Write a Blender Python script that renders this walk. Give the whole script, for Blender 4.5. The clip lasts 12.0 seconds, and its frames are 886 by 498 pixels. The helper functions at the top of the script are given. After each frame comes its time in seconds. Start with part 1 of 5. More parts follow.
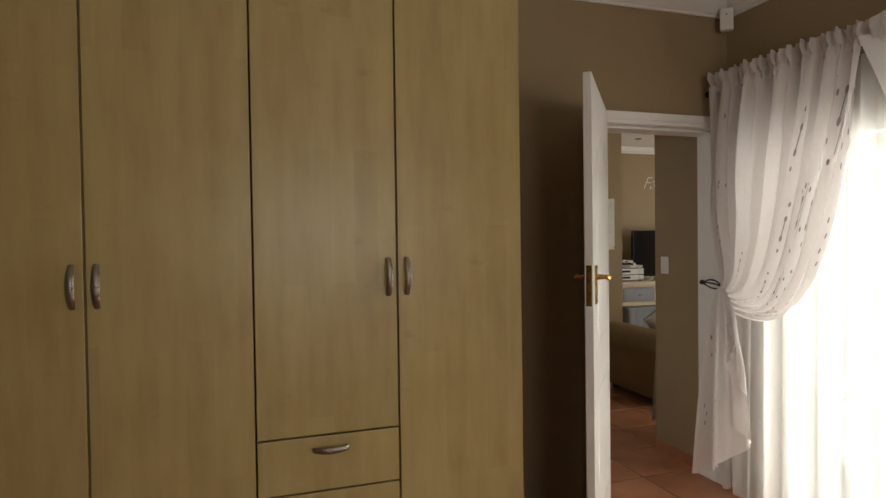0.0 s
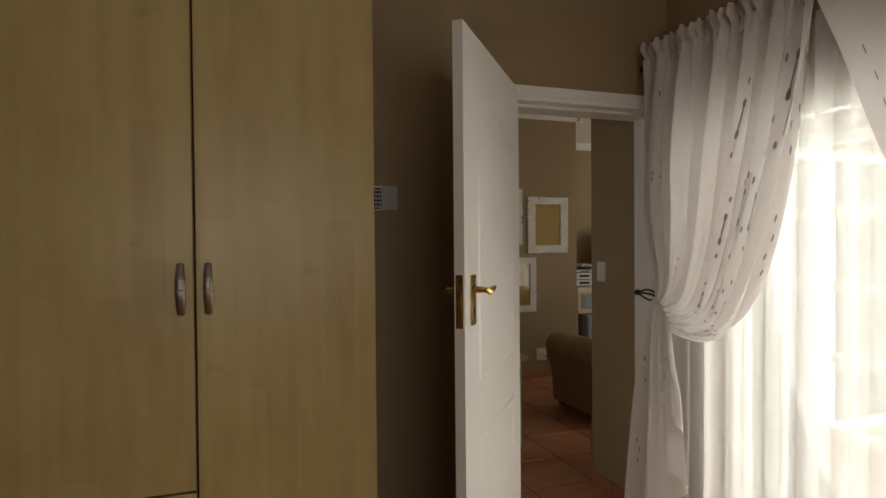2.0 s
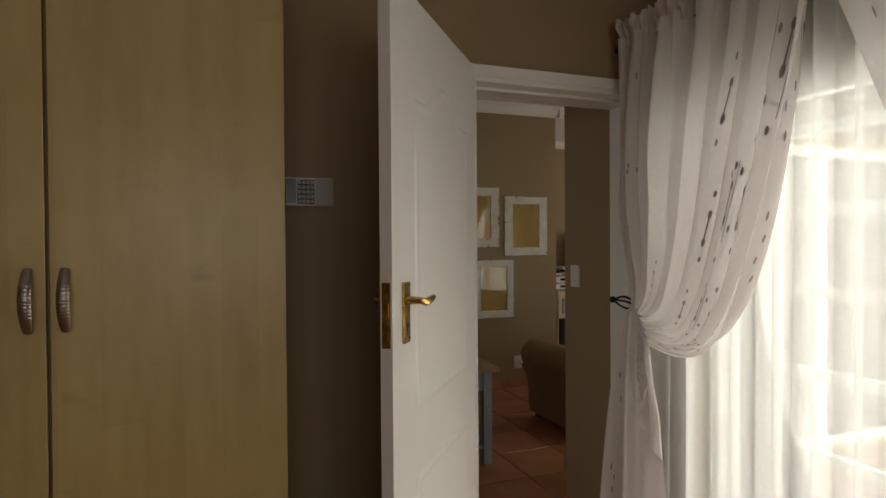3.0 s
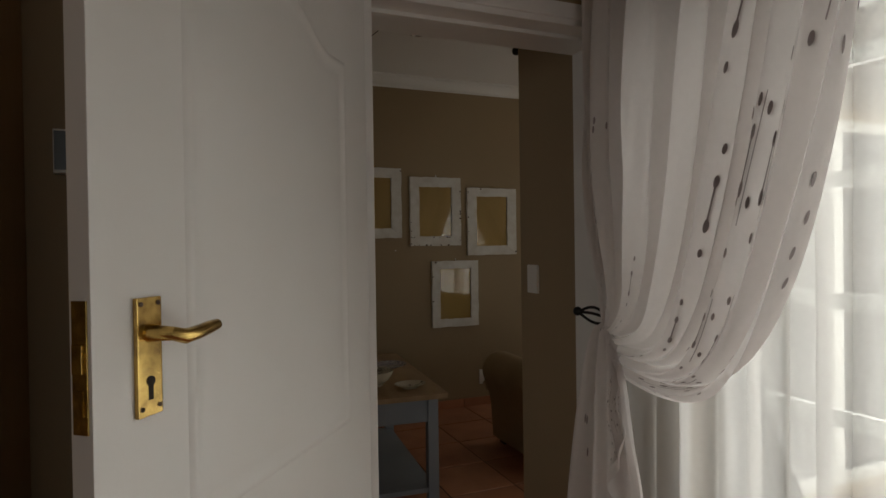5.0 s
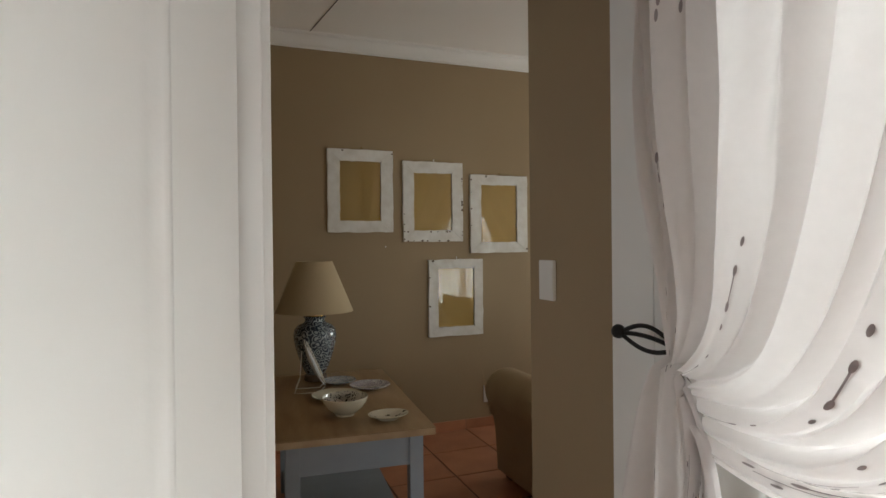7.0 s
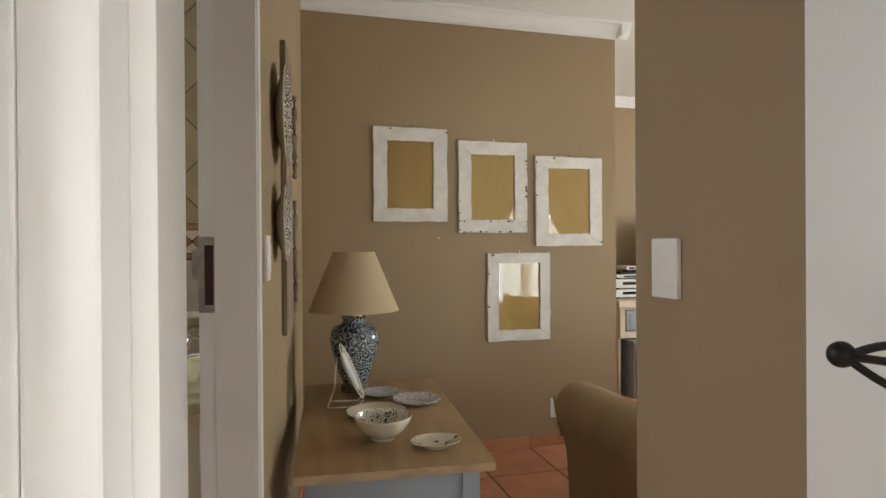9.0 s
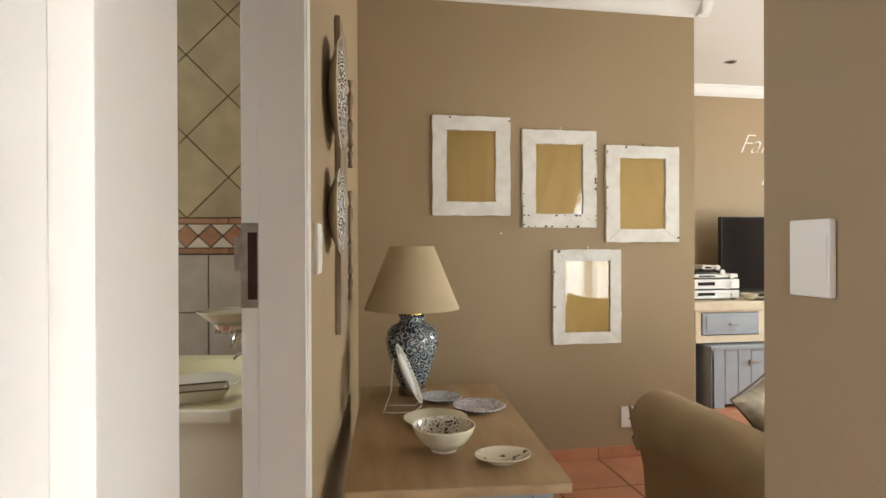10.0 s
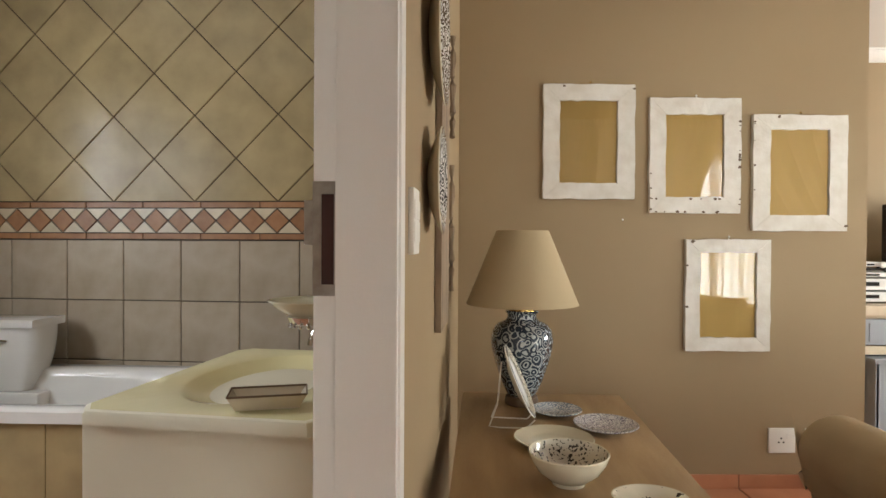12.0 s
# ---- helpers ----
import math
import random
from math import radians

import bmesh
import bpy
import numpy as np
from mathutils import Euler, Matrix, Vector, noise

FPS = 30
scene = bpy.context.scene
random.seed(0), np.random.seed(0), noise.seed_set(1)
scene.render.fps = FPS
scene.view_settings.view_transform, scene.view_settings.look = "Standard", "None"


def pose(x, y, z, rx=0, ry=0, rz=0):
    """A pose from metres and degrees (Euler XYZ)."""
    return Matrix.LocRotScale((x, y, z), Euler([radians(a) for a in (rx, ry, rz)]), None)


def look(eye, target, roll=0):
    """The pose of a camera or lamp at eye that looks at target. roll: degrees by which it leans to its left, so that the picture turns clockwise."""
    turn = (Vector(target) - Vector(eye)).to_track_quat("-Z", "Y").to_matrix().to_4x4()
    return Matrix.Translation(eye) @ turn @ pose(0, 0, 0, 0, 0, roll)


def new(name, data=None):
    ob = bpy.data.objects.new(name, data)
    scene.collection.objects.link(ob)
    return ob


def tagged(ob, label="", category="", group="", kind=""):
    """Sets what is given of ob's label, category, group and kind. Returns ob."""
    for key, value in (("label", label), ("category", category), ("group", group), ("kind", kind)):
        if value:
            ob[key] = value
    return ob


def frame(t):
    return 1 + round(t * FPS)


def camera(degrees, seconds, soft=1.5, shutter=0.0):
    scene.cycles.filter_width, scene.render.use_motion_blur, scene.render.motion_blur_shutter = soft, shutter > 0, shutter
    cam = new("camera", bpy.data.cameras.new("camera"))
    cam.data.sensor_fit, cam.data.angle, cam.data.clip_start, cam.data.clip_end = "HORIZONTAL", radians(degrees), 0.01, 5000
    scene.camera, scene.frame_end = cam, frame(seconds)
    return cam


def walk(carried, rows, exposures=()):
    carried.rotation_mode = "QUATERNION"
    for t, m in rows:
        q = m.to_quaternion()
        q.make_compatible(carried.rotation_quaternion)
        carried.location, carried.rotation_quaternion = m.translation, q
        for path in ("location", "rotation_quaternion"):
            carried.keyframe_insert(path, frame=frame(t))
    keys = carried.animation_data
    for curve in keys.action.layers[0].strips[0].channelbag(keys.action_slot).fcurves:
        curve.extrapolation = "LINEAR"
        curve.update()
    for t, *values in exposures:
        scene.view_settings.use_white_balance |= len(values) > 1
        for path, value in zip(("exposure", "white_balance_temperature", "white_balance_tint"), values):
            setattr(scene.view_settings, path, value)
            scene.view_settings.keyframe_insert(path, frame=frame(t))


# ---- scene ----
cam = camera(73.9, 12.0)
PATH = [
    (0, (-1.725, -2.56, 1.438), (-1.101, -0.66, 1.401), -0.8),
    (0.5, (-1.588, -2.49, 1.436), (-0.953, -0.594, 1.4), -0.8),
    (1, (-1.405, -2.409, 1.442), (-0.76, -0.516, 1.407), -0.8),
    (1.5, (-1.263, -2.319, 1.431), (-0.602, -0.431, 1.398), -0.7),
    (2, (-1.112, -2.185, 1.429), (-0.436, -0.303, 1.397), -0.5),
    (2.5, (-0.983, -2.054, 1.438), (-0.29, -0.178, 1.409), -0.5),
    (3, (-0.86, -1.943, 1.422), (-0.147, -0.075, 1.397), -0.4),
    (3.5, (-0.72, -1.835, 1.424), (0.008, 0.028, 1.402), -0.4),
    (5.5, (-0.243, -1.22, 1.376), (0.515, 0.631, 1.358), -0.9),
    (6, (-0.14, -1.077, 1.374), (0.611, 0.777, 1.358), -0.7),
    (6.5, (-0.07, -0.944, 1.346), (0.663, 0.916, 1.331), -0.7),
    (7, (0.0, -0.782, 1.34), (0.715, 1.086, 1.328), -0.6),
    (9, (0.17, -0.301, 1.283), (0.695, 1.629, 1.275), -0.4),
    (9.5, (0.176, -0.211, 1.261), (0.612, 1.741, 1.252), -0.4),
    (10, (0.186, -0.102, 1.258), (0.526, 1.869, 1.251), -0.2),
    (10.5, (0.189, 0.009, 1.249), (0.45, 1.992, 1.237), -0.0),
    (11, (0.184, 0.098, 1.23), (0.356, 2.09, 1.216), 0.0),
    (11.5, (0.173, 0.185, 1.225), (0.273, 2.182, 1.208), 0.2),
    (12, (0.173, 0.267, 1.214), (0.192, 2.267, 1.194), 0.3),
]
walk(cam, [(t, look(eye, target, roll)) for t, eye, target, roll in PATH],
     exposures=[(0, -0.62, 6800, 10), (1.5, -1.06, 6900, 10), (2.5, -1.24, 7000, 10), (3.7, -1.55, 6850, 10), (5.5, -2.08, 6550, 11), (6.2, -1.25, 6350, 10), (7.0, -0.38, 6100, 8), (9.0, 0.52, 6050, 8),
                (10.0, 1.05, 6150, 9), (10.5, 1.2, 6200, 9), (12, 1.02, 6300, 10)])

# ---- world, lights ----
world = bpy.data.worlds.new("sky")
scene.world = world
world.use_nodes = True
sky = world.node_tree.nodes.new("ShaderNodeTexSky")
sky.sky_type, sky.sun_disc = "NISHITA", False
sky.sun_elevation, sky.sun_rotation = radians(55), radians(60)
background = world.node_tree.nodes["Background"]
background.inputs["Strength"].default_value = 0.15
world.node_tree.links.new(sky.outputs[0], background.inputs["Color"])

sun = new("sun", bpy.data.lights.new("sun", "SUN"))
sun.data.energy, sun.data.angle, sun.data.color = 5.0, radians(0.5), (1.0, 0.95, 0.88)
sun.matrix_world = look((6, 0, 10), (4.2, 1.2, 0))


def window_light(name, place, target, width, height, watts, colour):
    ob = new(name, bpy.data.lights.new(name, "AREA"))
    ob.data.shape, ob.data.size, ob.data.size_y = "RECTANGLE", width, height
    ob.data.energy, ob.data.color = watts, colour
    ob.matrix_world = look(place, target)
    return ob


window_light("bedroom_window_light", (1.16, -2.1, 0.88), (0, -2.1, 0.88), 1.65, 1.84, 56, (1.0, 0.985, 0.955))
window_light("bedroom_pane_light", (1.17, -0.72, 1.0), (0, -0.72, 1.0), 1.1, 1.9, 84, (1.0, 0.985, 0.955))
window_light("bedroom_sky_light", (1.55, -1.55, 2.3), (-0.4, -1.55, 0.6), 2.8, 1.2, 85, (1.0, 0.985, 0.955))
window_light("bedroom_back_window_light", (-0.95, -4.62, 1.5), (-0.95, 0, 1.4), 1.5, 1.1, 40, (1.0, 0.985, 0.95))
# added fill from an unseen side window, brightens sofa and television side
window_light("living_side_fill_light", (6.4, 2.6, 1.5), (3, 2.9, 1.2), 1.8, 1.1, 105, (1.0, 0.985, 0.92))
window_light("living_window_light", (2.7, 0.52, 1.05), (2.7, 3, 1.05), 2.1, 1.9, 125, (1.0, 0.985, 0.92))
window_light("bathroom_window_light", (-2.62, 1.7, 1.7), (0, 1.7, 1.4), 0.9, 0.9, 29, (0.95, 0.98, 1.0))


# ---- materials ----
def material(name, colour, rough=0.6, metal=0.0, second=None, scale=6.0, stretch=(1, 1, 1), fine=90.0, bump=0.05, coat=0.0,
             specular=0.5, per_piece=0.0):
    """A painted, wooden, ceramic or metal surface with broad and fine variation and a slight relief."""
    m = bpy.data.materials.new(name)
    m.use_nodes = True
    nt, links = m.node_tree, m.node_tree.links
    b = nt.nodes["Principled BSDF"]
    b.inputs["Metallic"].default_value = metal
    b.inputs["Coat Weight"].default_value = coat
    b.inputs["Specular IOR Level"].default_value = specular
    co = nt.nodes.new("ShaderNodeTexCoord")
    mp = nt.nodes.new("ShaderNodeMapping")
    mp.inputs["Scale"].default_value = stretch
    links.new(co.outputs["Object"], mp.inputs["Vector"])
    broad = nt.nodes.new("ShaderNodeTexNoise")
    broad.inputs["Scale"].default_value, broad.inputs["Detail"].default_value = scale, 5
    small = nt.nodes.new("ShaderNodeTexNoise")
    small.inputs["Scale"].default_value, small.inputs["Detail"].default_value = fine, 3
    for n in (broad, small):
        links.new(mp.outputs[0], n.inputs["Vector"])
    mix = nt.nodes.new("ShaderNodeMix")
    mix.data_type = "RGBA"
    second = second or tuple(c * 0.88 for c in colour)
    mix.inputs["A"].default_value, mix.inputs["B"].default_value = (*colour, 1), (*second, 1)
    ramp = nt.nodes.new("ShaderNodeMapRange")
    ramp.inputs["From Min"].default_value, ramp.inputs["From Max"].default_value = 0.35, 0.68
    links.new(broad.outputs[0], ramp.inputs["Value"])
    links.new(ramp.outputs[0], mix.inputs["Factor"])
    last = mix.outputs["Result"]
    if per_piece:
        info = nt.nodes.new("ShaderNodeObjectInfo")
        hue = nt.nodes.new("ShaderNodeHueSaturation")
        lift = nt.nodes.new("ShaderNodeMapRange")
        lift.inputs["To Min"].default_value, lift.inputs["To Max"].default_value = 1 - per_piece, 1 + per_piece
        links.new(info.outputs["Random"], lift.inputs["Value"])
        links.new(lift.outputs[0], hue.inputs["Value"])
        links.new(last, hue.inputs["Color"])
        last = hue.outputs[0]
    links.new(last, b.inputs["Base Color"])
    gloss = nt.nodes.new("ShaderNodeMapRange")
    gloss.inputs["To Min"].default_value, gloss.inputs["To Max"].default_value = max(rough - 0.07, 0.02), min(rough + 0.07, 1)
    links.new(small.outputs[0], gloss.inputs["Value"])
    links.new(gloss.outputs[0], b.inputs["Roughness"])
    if bump:
        bp = nt.nodes.new("ShaderNodeBump")
        bp.inputs["Strength"].default_value, bp.inputs["Distance"].default_value = bump, 0.004
        links.new(small.outputs[0], bp.inputs["Height"])
        links.new(bp.outputs[0], b.inputs["Normal"])
    return m


def cloth(name, colour, clear, through_light, second=None):
    """Thin cloth that lets light through; clear: how much of it is open weave."""
    m = bpy.data.materials.new(name)
    m.use_nodes = True
    nt, links = m.node_tree, m.node_tree.links
    nt.nodes.remove(nt.nodes["Principled BSDF"])
    out = nt.nodes["Material Output"]
    diffuse, trans, open_weave = (nt.nodes.new(k) for k in ("ShaderNodeBsdfDiffuse", "ShaderNodeBsdfTranslucent", "ShaderNodeBsdfTransparent"))
    co = nt.nodes.new("ShaderNodeTexCoord")
    weave = nt.nodes.new("ShaderNodeTexNoise")
    weave.inputs["Scale"].default_value, weave.inputs["Detail"].default_value = 60, 4
    links.new(co.outputs["Object"], weave.inputs["Vector"])
    mix = nt.nodes.new("ShaderNodeMix")
    mix.data_type = "RGBA"
    mix.inputs["A"].default_value = (*colour, 1)
    mix.inputs["B"].default_value = (*(second or tuple(c * 0.93 for c in colour)), 1)
    links.new(weave.outputs[0], mix.inputs["Factor"])
    for n in (diffuse, trans):
        links.new(mix.outputs["Result"], n.inputs["Color"])
    a, b = nt.nodes.new("ShaderNodeMixShader"), nt.nodes.new("ShaderNodeMixShader")
    a.inputs[0].default_value, b.inputs[0].default_value = through_light, clear
    links.new(diffuse.outputs[0], a.inputs[1]), links.new(trans.outputs[0], a.inputs[2])
    links.new(a.outputs[0], b.inputs[1]), links.new(open_weave.outputs[0], b.inputs[2])
    links.new(b.outputs[0], out.inputs["Surface"])
    return m


def pattern(name, ground, ink, scale, width, rough=0.15, kind="rings"):
    """Glazed ceramic with a painted pattern."""
    m = material(name, ground, rough=rough, scale=9, bump=0.0, coat=0.4)
    nt, links = m.node_tree, m.node_tree.links
    b = nt.nodes["Principled BSDF"]
    co = nt.nodes.new("ShaderNodeTexCoord")
    bend = nt.nodes.new("ShaderNodeTexNoise")
    bend.inputs["Scale"].default_value, bend.inputs["Detail"].default_value = scale * 0.6, 1
    links.new(co.outputs["Object"], bend.inputs["Vector"])
    if kind == "spots":
        tex = nt.nodes.new("ShaderNodeTexNoise")
        tex.inputs["Scale"].default_value, tex.inputs["Detail"].default_value = scale, 2
        links.new(co.outputs["Object"], tex.inputs["Vector"])
        low, high, value = 0.60 - width, 0.62 - width, tex.outputs[0]
    else:
        tex = nt.nodes.new("ShaderNodeTexVoronoi")
        tex.feature = "F1"
        tex.inputs["Scale"].default_value = scale
        shift = nt.nodes.new("ShaderNodeVectorMath")
        shift.operation = "MULTIPLY_ADD"
        shift.inputs[1].default_value = (0.03, 0.03, 0.03)
        links.new(bend.outputs["Color"], shift.inputs[0]), links.new(co.outputs["Object"], shift.inputs[2])
        links.new(shift.outputs[0], tex.inputs["Vector"])
        wave = nt.nodes.new("ShaderNodeMath")
        wave.operation = "PINGPONG"
        wave.inputs[1].default_value = 0.16
        links.new(tex.outputs["Distance"], wave.inputs[0])
        low, high, value = 0.08 - width, 0.10 - width, wave.outputs[0]
    step = nt.nodes.new("ShaderNodeMapRange")
    step.inputs["From Min"].default_value, step.inputs["From Max"].default_value = low, high
    links.new(value, step.inputs["Value"])
    mix = nt.nodes.new("ShaderNodeMix")
    mix.data_type = "RGBA"
    mix.inputs["B"].default_value = (*ink, 1)
    old = b.inputs["Base Color"].links[0].from_socket
    links.new(old, mix.inputs["A"])
    links.new(step.outputs[0], mix.inputs["Factor"])
    links.new(mix.outputs["Result"], b.inputs["Base Color"])
    return m


def glass(name, tint=(1, 1, 1), rough=0.0):
    """Thin clear pane: clear with a mirror gloss that grows at a slant."""
    m = bpy.data.materials.new(name)
    m.use_nodes = True
    nt, links = m.node_tree, m.node_tree.links
    nt.nodes.remove(nt.nodes["Principled BSDF"])
    clear, gloss = nt.nodes.new("ShaderNodeBsdfTransparent"), nt.nodes.new("ShaderNodeBsdfGlossy")
    clear.inputs["Color"].default_value = (*tint, 1)
    gloss.inputs["Roughness"].default_value = rough
    fresnel, mix = nt.nodes.new("ShaderNodeFresnel"), nt.nodes.new("ShaderNodeMixShader")
    fresnel.inputs["IOR"].default_value = 1.52
    links.new(fresnel.outputs[0], mix.inputs[0])
    links.new(clear.outputs[0], mix.inputs[1]), links.new(gloss.outputs[0], mix.inputs[2])
    links.new(mix.outputs[0], nt.nodes["Material Output"].inputs["Surface"])
    return m


WALL = material("taupe_wall_paint", (0.325, 0.240, 0.138), rough=0.62, second=(0.310, 0.226, 0.128), scale=1.6, fine=160, bump=0.12, specular=0.35)
CEILING = material("white_ceiling_paint", (0.78, 0.765, 0.73), rough=0.7, second=(0.75, 0.735, 0.70), scale=1.2, fine=120, bump=0.06)
PAINT = material("white_gloss_paint", (0.80, 0.79, 0.76), rough=0.34, second=(0.77, 0.755, 0.72), scale=3, fine=140, bump=0.05)
MAPLE = material("maple_laminate", (0.53, 0.42, 0.185), rough=0.36, second=(0.455, 0.345, 0.14), scale=5.5, stretch=(2.6, 2.6, 0.55), fine=70, bump=0.02)


def planked(m):
    """Faint glued strips and short dark flecks in the laminate's figure."""
    nt, links = m.node_tree, m.node_tree.links
    b = nt.nodes["Principled BSDF"]
    co, info = nt.nodes.new("ShaderNodeTexCoord"), nt.nodes.new("ShaderNodeObjectInfo")
    apart = nt.nodes.new("ShaderNodeVectorMath")
    apart.operation = "MULTIPLY_ADD"
    apart.inputs[1].default_value = (3.1, 0.0, 5.3)
    links.new(info.outputs["Random"], apart.inputs[0]), links.new(co.outputs["Object"], apart.inputs[2])
    flat = nt.nodes.new("ShaderNodeSeparateXYZ")
    join = nt.nodes.new("ShaderNodeCombineXYZ")
    links.new(apart.outputs[0], flat.inputs[0])
    links.new(flat.outputs["Z"], join.inputs["X"]), links.new(flat.outputs["X"], join.inputs["Y"])
    strips = nt.nodes.new("ShaderNodeTexBrick")
    strips.inputs["Scale"].default_value, strips.inputs["Mortar Size"].default_value = 1.0, 0.0
    strips.inputs["Brick Width"].default_value, strips.inputs["Row Height"].default_value = 0.95, 0.085
    strips.inputs["Color1"].default_value, strips.inputs["Color2"].default_value = (1, 1, 1, 1), (0.87, 0.85, 0.80, 1)
    links.new(join.outputs[0], strips.inputs["Vector"])
    fleck = nt.nodes.new("ShaderNodeTexNoise")
    fleck.inputs["Scale"].default_value, fleck.inputs["Detail"].default_value = 9, 6
    squeeze = nt.nodes.new("ShaderNodeMapping")
    squeeze.inputs["Scale"].default_value = (0.9, 1, 1.6)
    links.new(apart.outputs[0], squeeze.inputs["Vector"]), links.new(squeeze.outputs[0], fleck.inputs["Vector"])
    spots = nt.nodes.new("ShaderNodeMapRange")
    spots.inputs["From Min"].default_value, spots.inputs["From Max"].default_value = 0.64, 0.76
    spots.inputs["To Min"].default_value, spots.inputs["To Max"].default_value = 1.0, 0.80
    links.new(fleck.outputs[0], spots.inputs["Value"])
    old = b.inputs["Base Color"].links[0].from_socket
    one, two = nt.nodes.new("ShaderNodeMix"), nt.nodes.new("ShaderNodeMix")
    for n in (one, two):
        n.data_type, n.blend_type = "RGBA", "MULTIPLY"
        n.inputs["Factor"].default_value = 0.75
    links.new(old, one.inputs["A"]), links.new(strips.outputs["Color"], one.inputs["B"])
    links.new(one.outputs["Result"], two.inputs["A"]), links.new(spots.outputs[0], two.inputs["B"])
    links.new(two.outputs["Result"], b.inputs["Base Color"])
    return m


planked(MAPLE)
MAPLE_EDGE = material("maple_edge", (0.40, 0.26, 0.11), rough=0.5, stretch=(1, 1, 0.2))
# near black, for dark parts and for shade inside holes, joints and recesses
DARK = material("dark_parts_and_shade", (0.02, 0.013, 0.008), rough=0.8)
NICKEL = material("brushed_nickel", (0.40, 0.365, 0.32), rough=0.36, metal=1.0, fine=220)
BRASS = material("tarnished_brass", (0.72, 0.50, 0.16), rough=0.24, metal=1.0, second=(0.30, 0.19, 0.07), scale=38, fine=120, bump=0.1)
CHROME = material("chrome", (0.85, 0.85, 0.85), rough=0.07, metal=1.0, bump=0)
STEEL = material("zinc_plate", (0.50, 0.48, 0.45), rough=0.42, metal=0.9, second=(0.34, 0.31, 0.28), scale=30)
IRON = material("black_iron", (0.016, 0.014, 0.013), rough=0.42, metal=0.4, bump=0.15)
TERRACOTTA = material("terracotta_tile", (0.47, 0.205, 0.105), rough=0.42, second=(0.37, 0.15, 0.075), scale=5, fine=60, bump=0.12, per_piece=0.14)
GROUT = material("floor_grout", (0.16, 0.10, 0.07), rough=0.9, fine=200, bump=0.2)
CURTAIN = cloth("white_voile_drape", (0.84, 0.805, 0.79), 0.0, 0.50)
# unlit room side put into a darker, more opaque cloth; dims glass reflections
LIVING_DRAPE = cloth("dimmed_living_drape", (0.62, 0.60, 0.56), 0.0, 0.04)
SHEER = cloth("white_sheer", (0.82, 0.815, 0.79), 0.34, 0.52)
MOTIF = cloth("mauve_embroidery", (0.36, 0.315, 0.315), 0.0, 0.16)
PLASTIC = material("white_plastic", (0.78, 0.76, 0.71), rough=0.36, second=(0.75, 0.73, 0.67), bump=0.02)
GREY_PLASTIC = material("grey_plastic", (0.42, 0.41, 0.40), rough=0.4, bump=0.02)
SCREEN = material("grey_display", (0.16, 0.18, 0.19), rough=0.2, bump=0)
BLACK = material("black_plastic", (0.012, 0.012, 0.013), rough=0.25, bump=0)
SILVER = material("silver_plastic", (0.70, 0.70, 0.68), rough=0.32, metal=0.0, bump=0.02)
SCREEN_GLASS = material("dark_screen", (0.010, 0.010, 0.012), rough=0.08, bump=0, coat=0.5)
DISTRESSED = material("chipped_white_paint", (0.72, 0.70, 0.65), rough=0.6, second=(0.62, 0.585, 0.52), scale=14, stretch=(1, 1, 1), fine=70, bump=0.35)
BARE_WOOD = material("bare_chipped_wood", (0.13, 0.085, 0.05), rough=0.7, scale=30, bump=0.3)
KRAFT = material("ochre_paper", (0.60, 0.40, 0.125), rough=0.75, second=(0.53, 0.345, 0.10), scale=4, stretch=(3, 1, 0.6), fine=120, bump=0.05)
PANE = glass("picture_glass")
WINDOW_GLASS = glass("window_glass", (0.95, 0.97, 0.96))
# opaque pale colour paints in the light that clear glass lets through
CLEAR_GLASS = material("pale_glass_stand_in", (0.70, 0.70, 0.56), rough=0.12, bump=0, coat=0.5)
TABLE_TOP = material("waxed_pine", (0.37, 0.245, 0.12), rough=0.42, second=(0.27, 0.165, 0.075), scale=5, stretch=(3.2, 0.5, 1), fine=80, bump=0.1)
TABLE_EDGE = material("worn_pine_edge", (0.50, 0.36, 0.21), rough=0.5, second=(0.36, 0.235, 0.12), scale=12, stretch=(0.6, 1, 1), fine=80, bump=0.15)
BLUE_GREY = material("blue_grey_paint", (0.30, 0.335, 0.37), rough=0.5, second=(0.265, 0.30, 0.335), scale=5, fine=120, bump=0.08)
CREAM = material("cream_paint", (0.62, 0.54, 0.40), rough=0.5, second=(0.52, 0.44, 0.31), scale=7, fine=90, bump=0.08)
LINEN = material("beige_lampshade", (0.43, 0.34, 0.205), rough=0.85, second=(0.40, 0.315, 0.185), scale=3, fine=260, bump=0.12)
SOFA = material("tan_upholstery", (0.38, 0.285, 0.168), rough=0.85, second=(0.34, 0.25, 0.145), scale=4, fine=240, bump=0.22, specular=0.2)
SATIN = material("striped_satin", (0.60, 0.54, 0.43), rough=0.38, second=(0.40, 0.35, 0.26), scale=3.5, stretch=(9, 0.6, 9), bump=0.05)
VASE = pattern("blue_paisley_glaze", (0.36, 0.39, 0.385), (0.022, 0.032, 0.05), 34, 0.028, rough=0.12)
CREAM_GLAZE = material("cream_glaze", (0.68, 0.63, 0.48), rough=0.16, scale=6, bump=0, coat=0.3)
LEAF_GLAZE = pattern("leaf_sprig_glaze", (0.66, 0.61, 0.50), (0.03, 0.025, 0.02), 120, 0.03, kind="spots")
SPOT_GLAZE = pattern("spotted_glaze", (0.68, 0.63, 0.50), (0.03, 0.025, 0.02), 48, -0.035, kind="spots")
BLUE_GLAZE = pattern("pale_blue_floral_glaze", (0.62, 0.64, 0.64), (0.17, 0.22, 0.29), 46, 0.0)
LILAC_GLAZE = pattern("lilac_floral_glaze", (0.64, 0.62, 0.62), (0.19, 0.17, 0.22), 60, 0.0)
